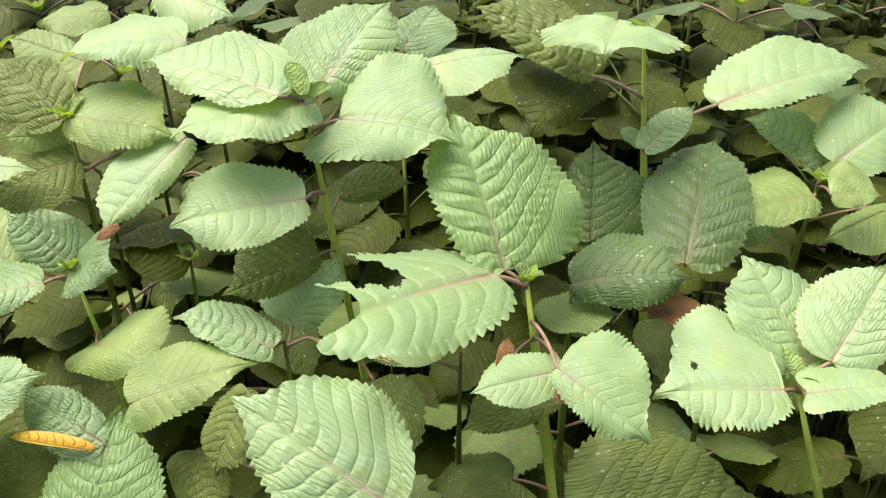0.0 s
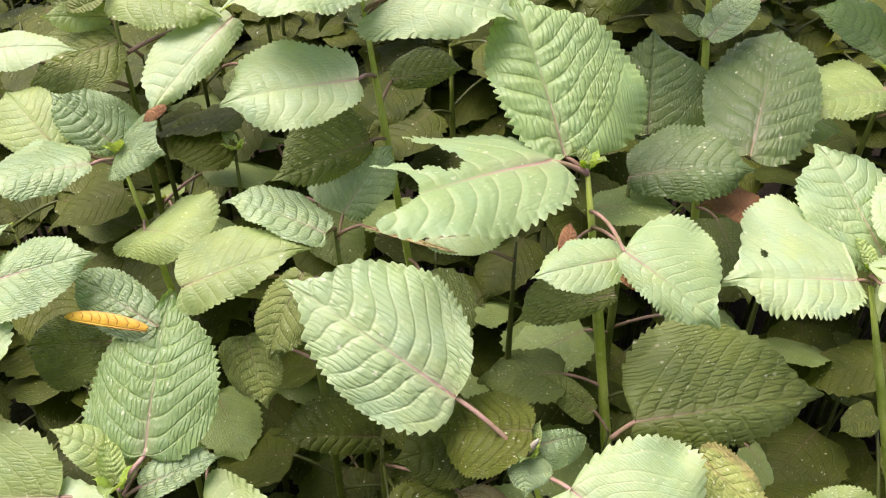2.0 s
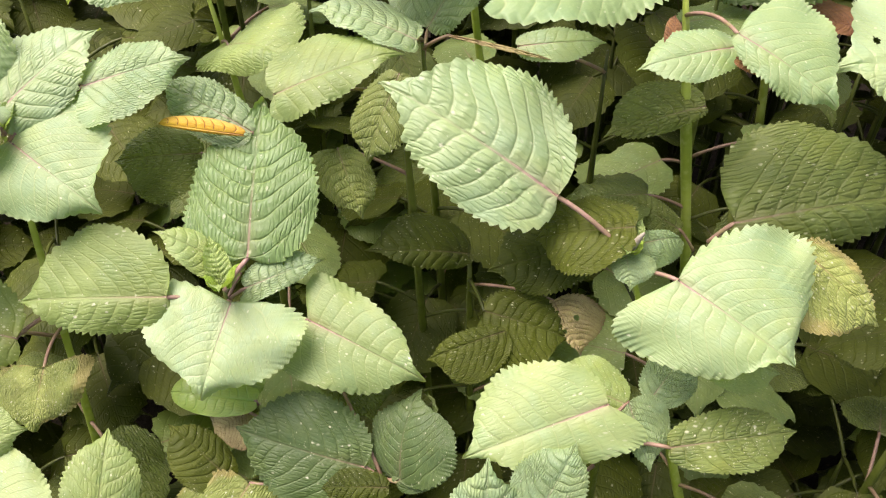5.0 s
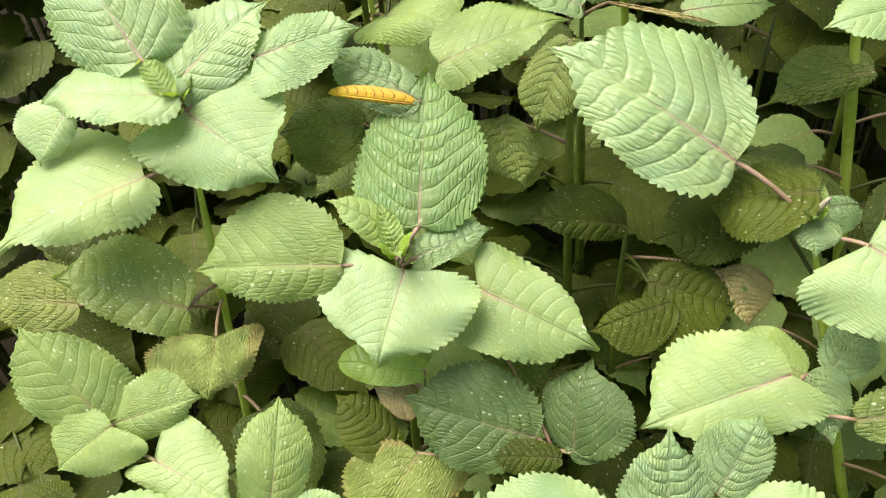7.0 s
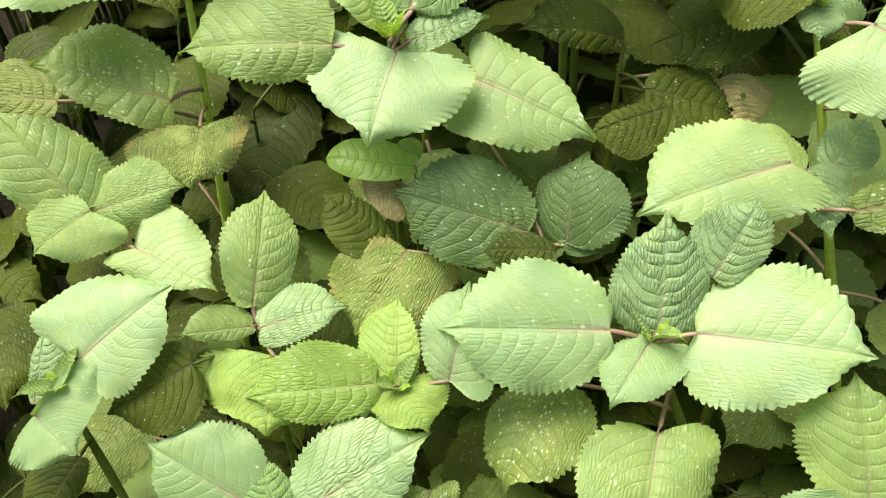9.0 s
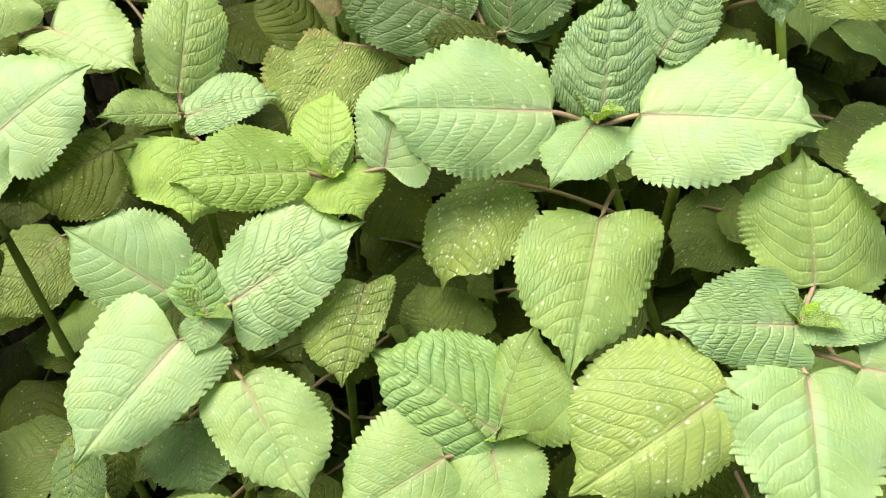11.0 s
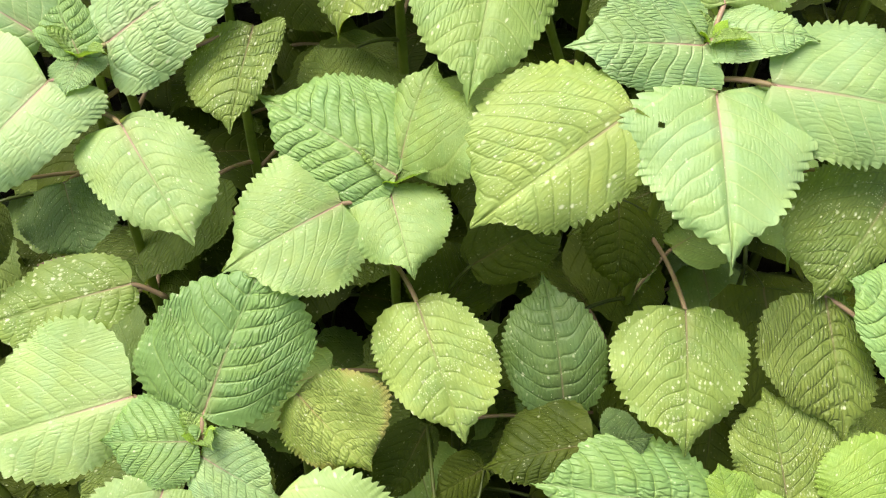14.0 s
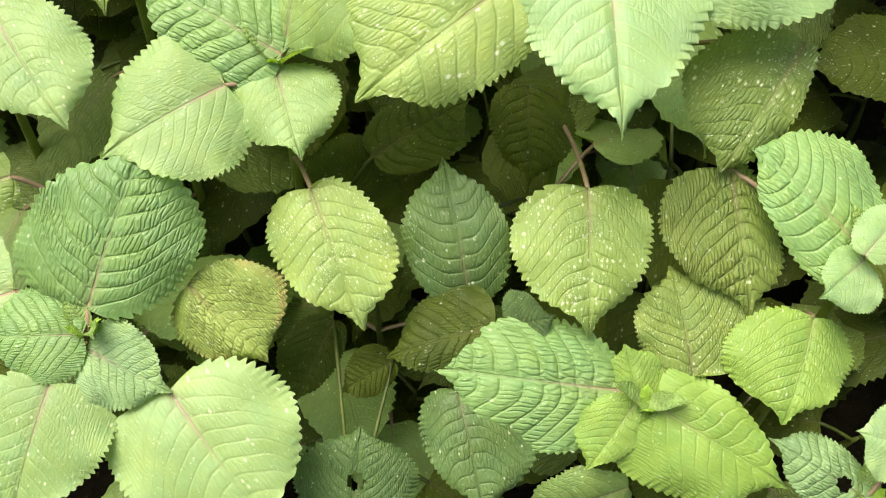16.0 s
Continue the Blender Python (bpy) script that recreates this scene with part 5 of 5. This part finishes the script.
p_p_np1 = Plant((0.105, -0.306, 0.551), seed=150, thick=0.003, material=SHADE_STEM)
p_p_np1.leaf((0.100, -0.319, 0.563), (0.075, -0.393, 0.555), (0.00, -0.10, 0.99), (0.028, 0.040), 0.020, "pale", at=(0.49, 0.52))
p_p_np1.lower(0.359, 4)

p_bg_gb = Plant((-0.259, -0.474, 0.378), seed=107, thick=0.003, material=SHADE_STEM)
p_bg_gb.leaf((-0.273, -0.477, 0.390), (-0.355, -0.497, 0.377), (0.00, -0.54, 0.84), (0.024, 0.024), 0.020, "speck", at=(0.52, 0.41))
p_bg_gb.lower(0.218, 4)

p_t_t4 = Plant((0.145, -0.535, 0.330), seed=138, thick=0.003, material=SHADE_STEM)
p_t_t4.leaf((0.140, -0.548, 0.342), (0.119, -0.595, 0.315), (0.00, -0.50, 0.87), (0.026, 0.040), 0.020, "vivid", at=(0.28, 0.52))
p_t_t4.lower(0.170, 4)

p_t6_hb = Plant((-0.102, -0.445, 0.347), seed=163, thick=0.003, material=SHADE_STEM)
p_t6_hb.leaf((-0.089, -0.439, 0.359), (-0.032, -0.412, 0.377), (-0.01, -0.56, 0.83), (0.021, 0.024), 0.020, "dark", at=(0.36, 0.52))
p_t6_hb.lower(0.187, 4)


# ---- filling plants between and around ----
def bed_height(y):
    """The height of the bed's leaves: low at its front, tall at the back."""
    return min(max(0.80 + 0.82 * y, 0.24), 0.98)


def filling_plants():
    rng = np.random.default_rng(77)
    tall = list(Plant.spots)
    low, rest = Thicket(), Thicket()
    # shorter plants under the crowns, the shade there put into their leaf and stem colours
    for i in range(12):
        for j in range(13):
            x = -0.66 + 0.12 * i + rng.uniform(-0.05, 0.05) + (0.07 if j % 2 else 0)
            y = -0.66 + 0.105 * j + rng.uniform(-0.04, 0.04)
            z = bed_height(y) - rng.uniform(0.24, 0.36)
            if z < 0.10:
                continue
            p = Plant((x, y, z), seed=300 + i * 20 + j, thick=0.0036, thicket=low, material=SHADE_STEM)
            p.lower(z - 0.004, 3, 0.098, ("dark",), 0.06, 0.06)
    low.close("perilla_undergrowth", "leaves and stems of lower perilla plants, shade put into their colour", "undergrowth")
    # a second layer wherever no tall plant spreads its leaves, with shade put into the leaf colour
    taken = np.array(tall)
    for k in range(560):
        x, y = rng.uniform(-0.85, 0.85), rng.uniform(-0.7, 1.0)
        z = bed_height(y) - rng.uniform(0.18, 0.26)
        gap = np.hypot(taken[:, 0] - x, taken[:, 1] - y).min()
        if gap < 0.062 or z < 0.12:
            continue
        taken = np.vstack([taken, (x, y)])
        p = Plant((x, y, z), seed=1200 + k, thicket=rest if y > 0.42 else None, material=STEM if k % 2 else SHADE_STEM, label="perilla plant of middle height, shade put into its leaf colour")
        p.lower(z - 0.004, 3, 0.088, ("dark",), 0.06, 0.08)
    # plants of full height at the sides and behind; the unseen ones are added to block light from the horizon
    for k in range(210):
        x, y = -1.12 + 0.16 * (k % 15) + rng.uniform(-0.06, 0.06), -0.72 + 0.14 * (k // 15) + rng.uniform(-0.05, 0.05)
        side = 0.36 + 0.25 * (y + 0.7)
        if y < 0.30 and -side - 0.18 < x < side:
            continue
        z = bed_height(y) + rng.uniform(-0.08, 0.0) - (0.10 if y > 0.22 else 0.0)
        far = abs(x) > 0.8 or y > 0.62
        p = Plant((x, y, z), seed=700 + k, material=SHADE_STEM, thicket=rest if far else None)
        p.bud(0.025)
        # rear plants get darkened tones, the shade back there put into the colour
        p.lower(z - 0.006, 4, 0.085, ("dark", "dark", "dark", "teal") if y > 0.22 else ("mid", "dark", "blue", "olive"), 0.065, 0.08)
    rest.close("perilla_thicket", "mass of green perilla plants further off in the bed, unseen ones added to block light", "undergrowth")


filling_plants()
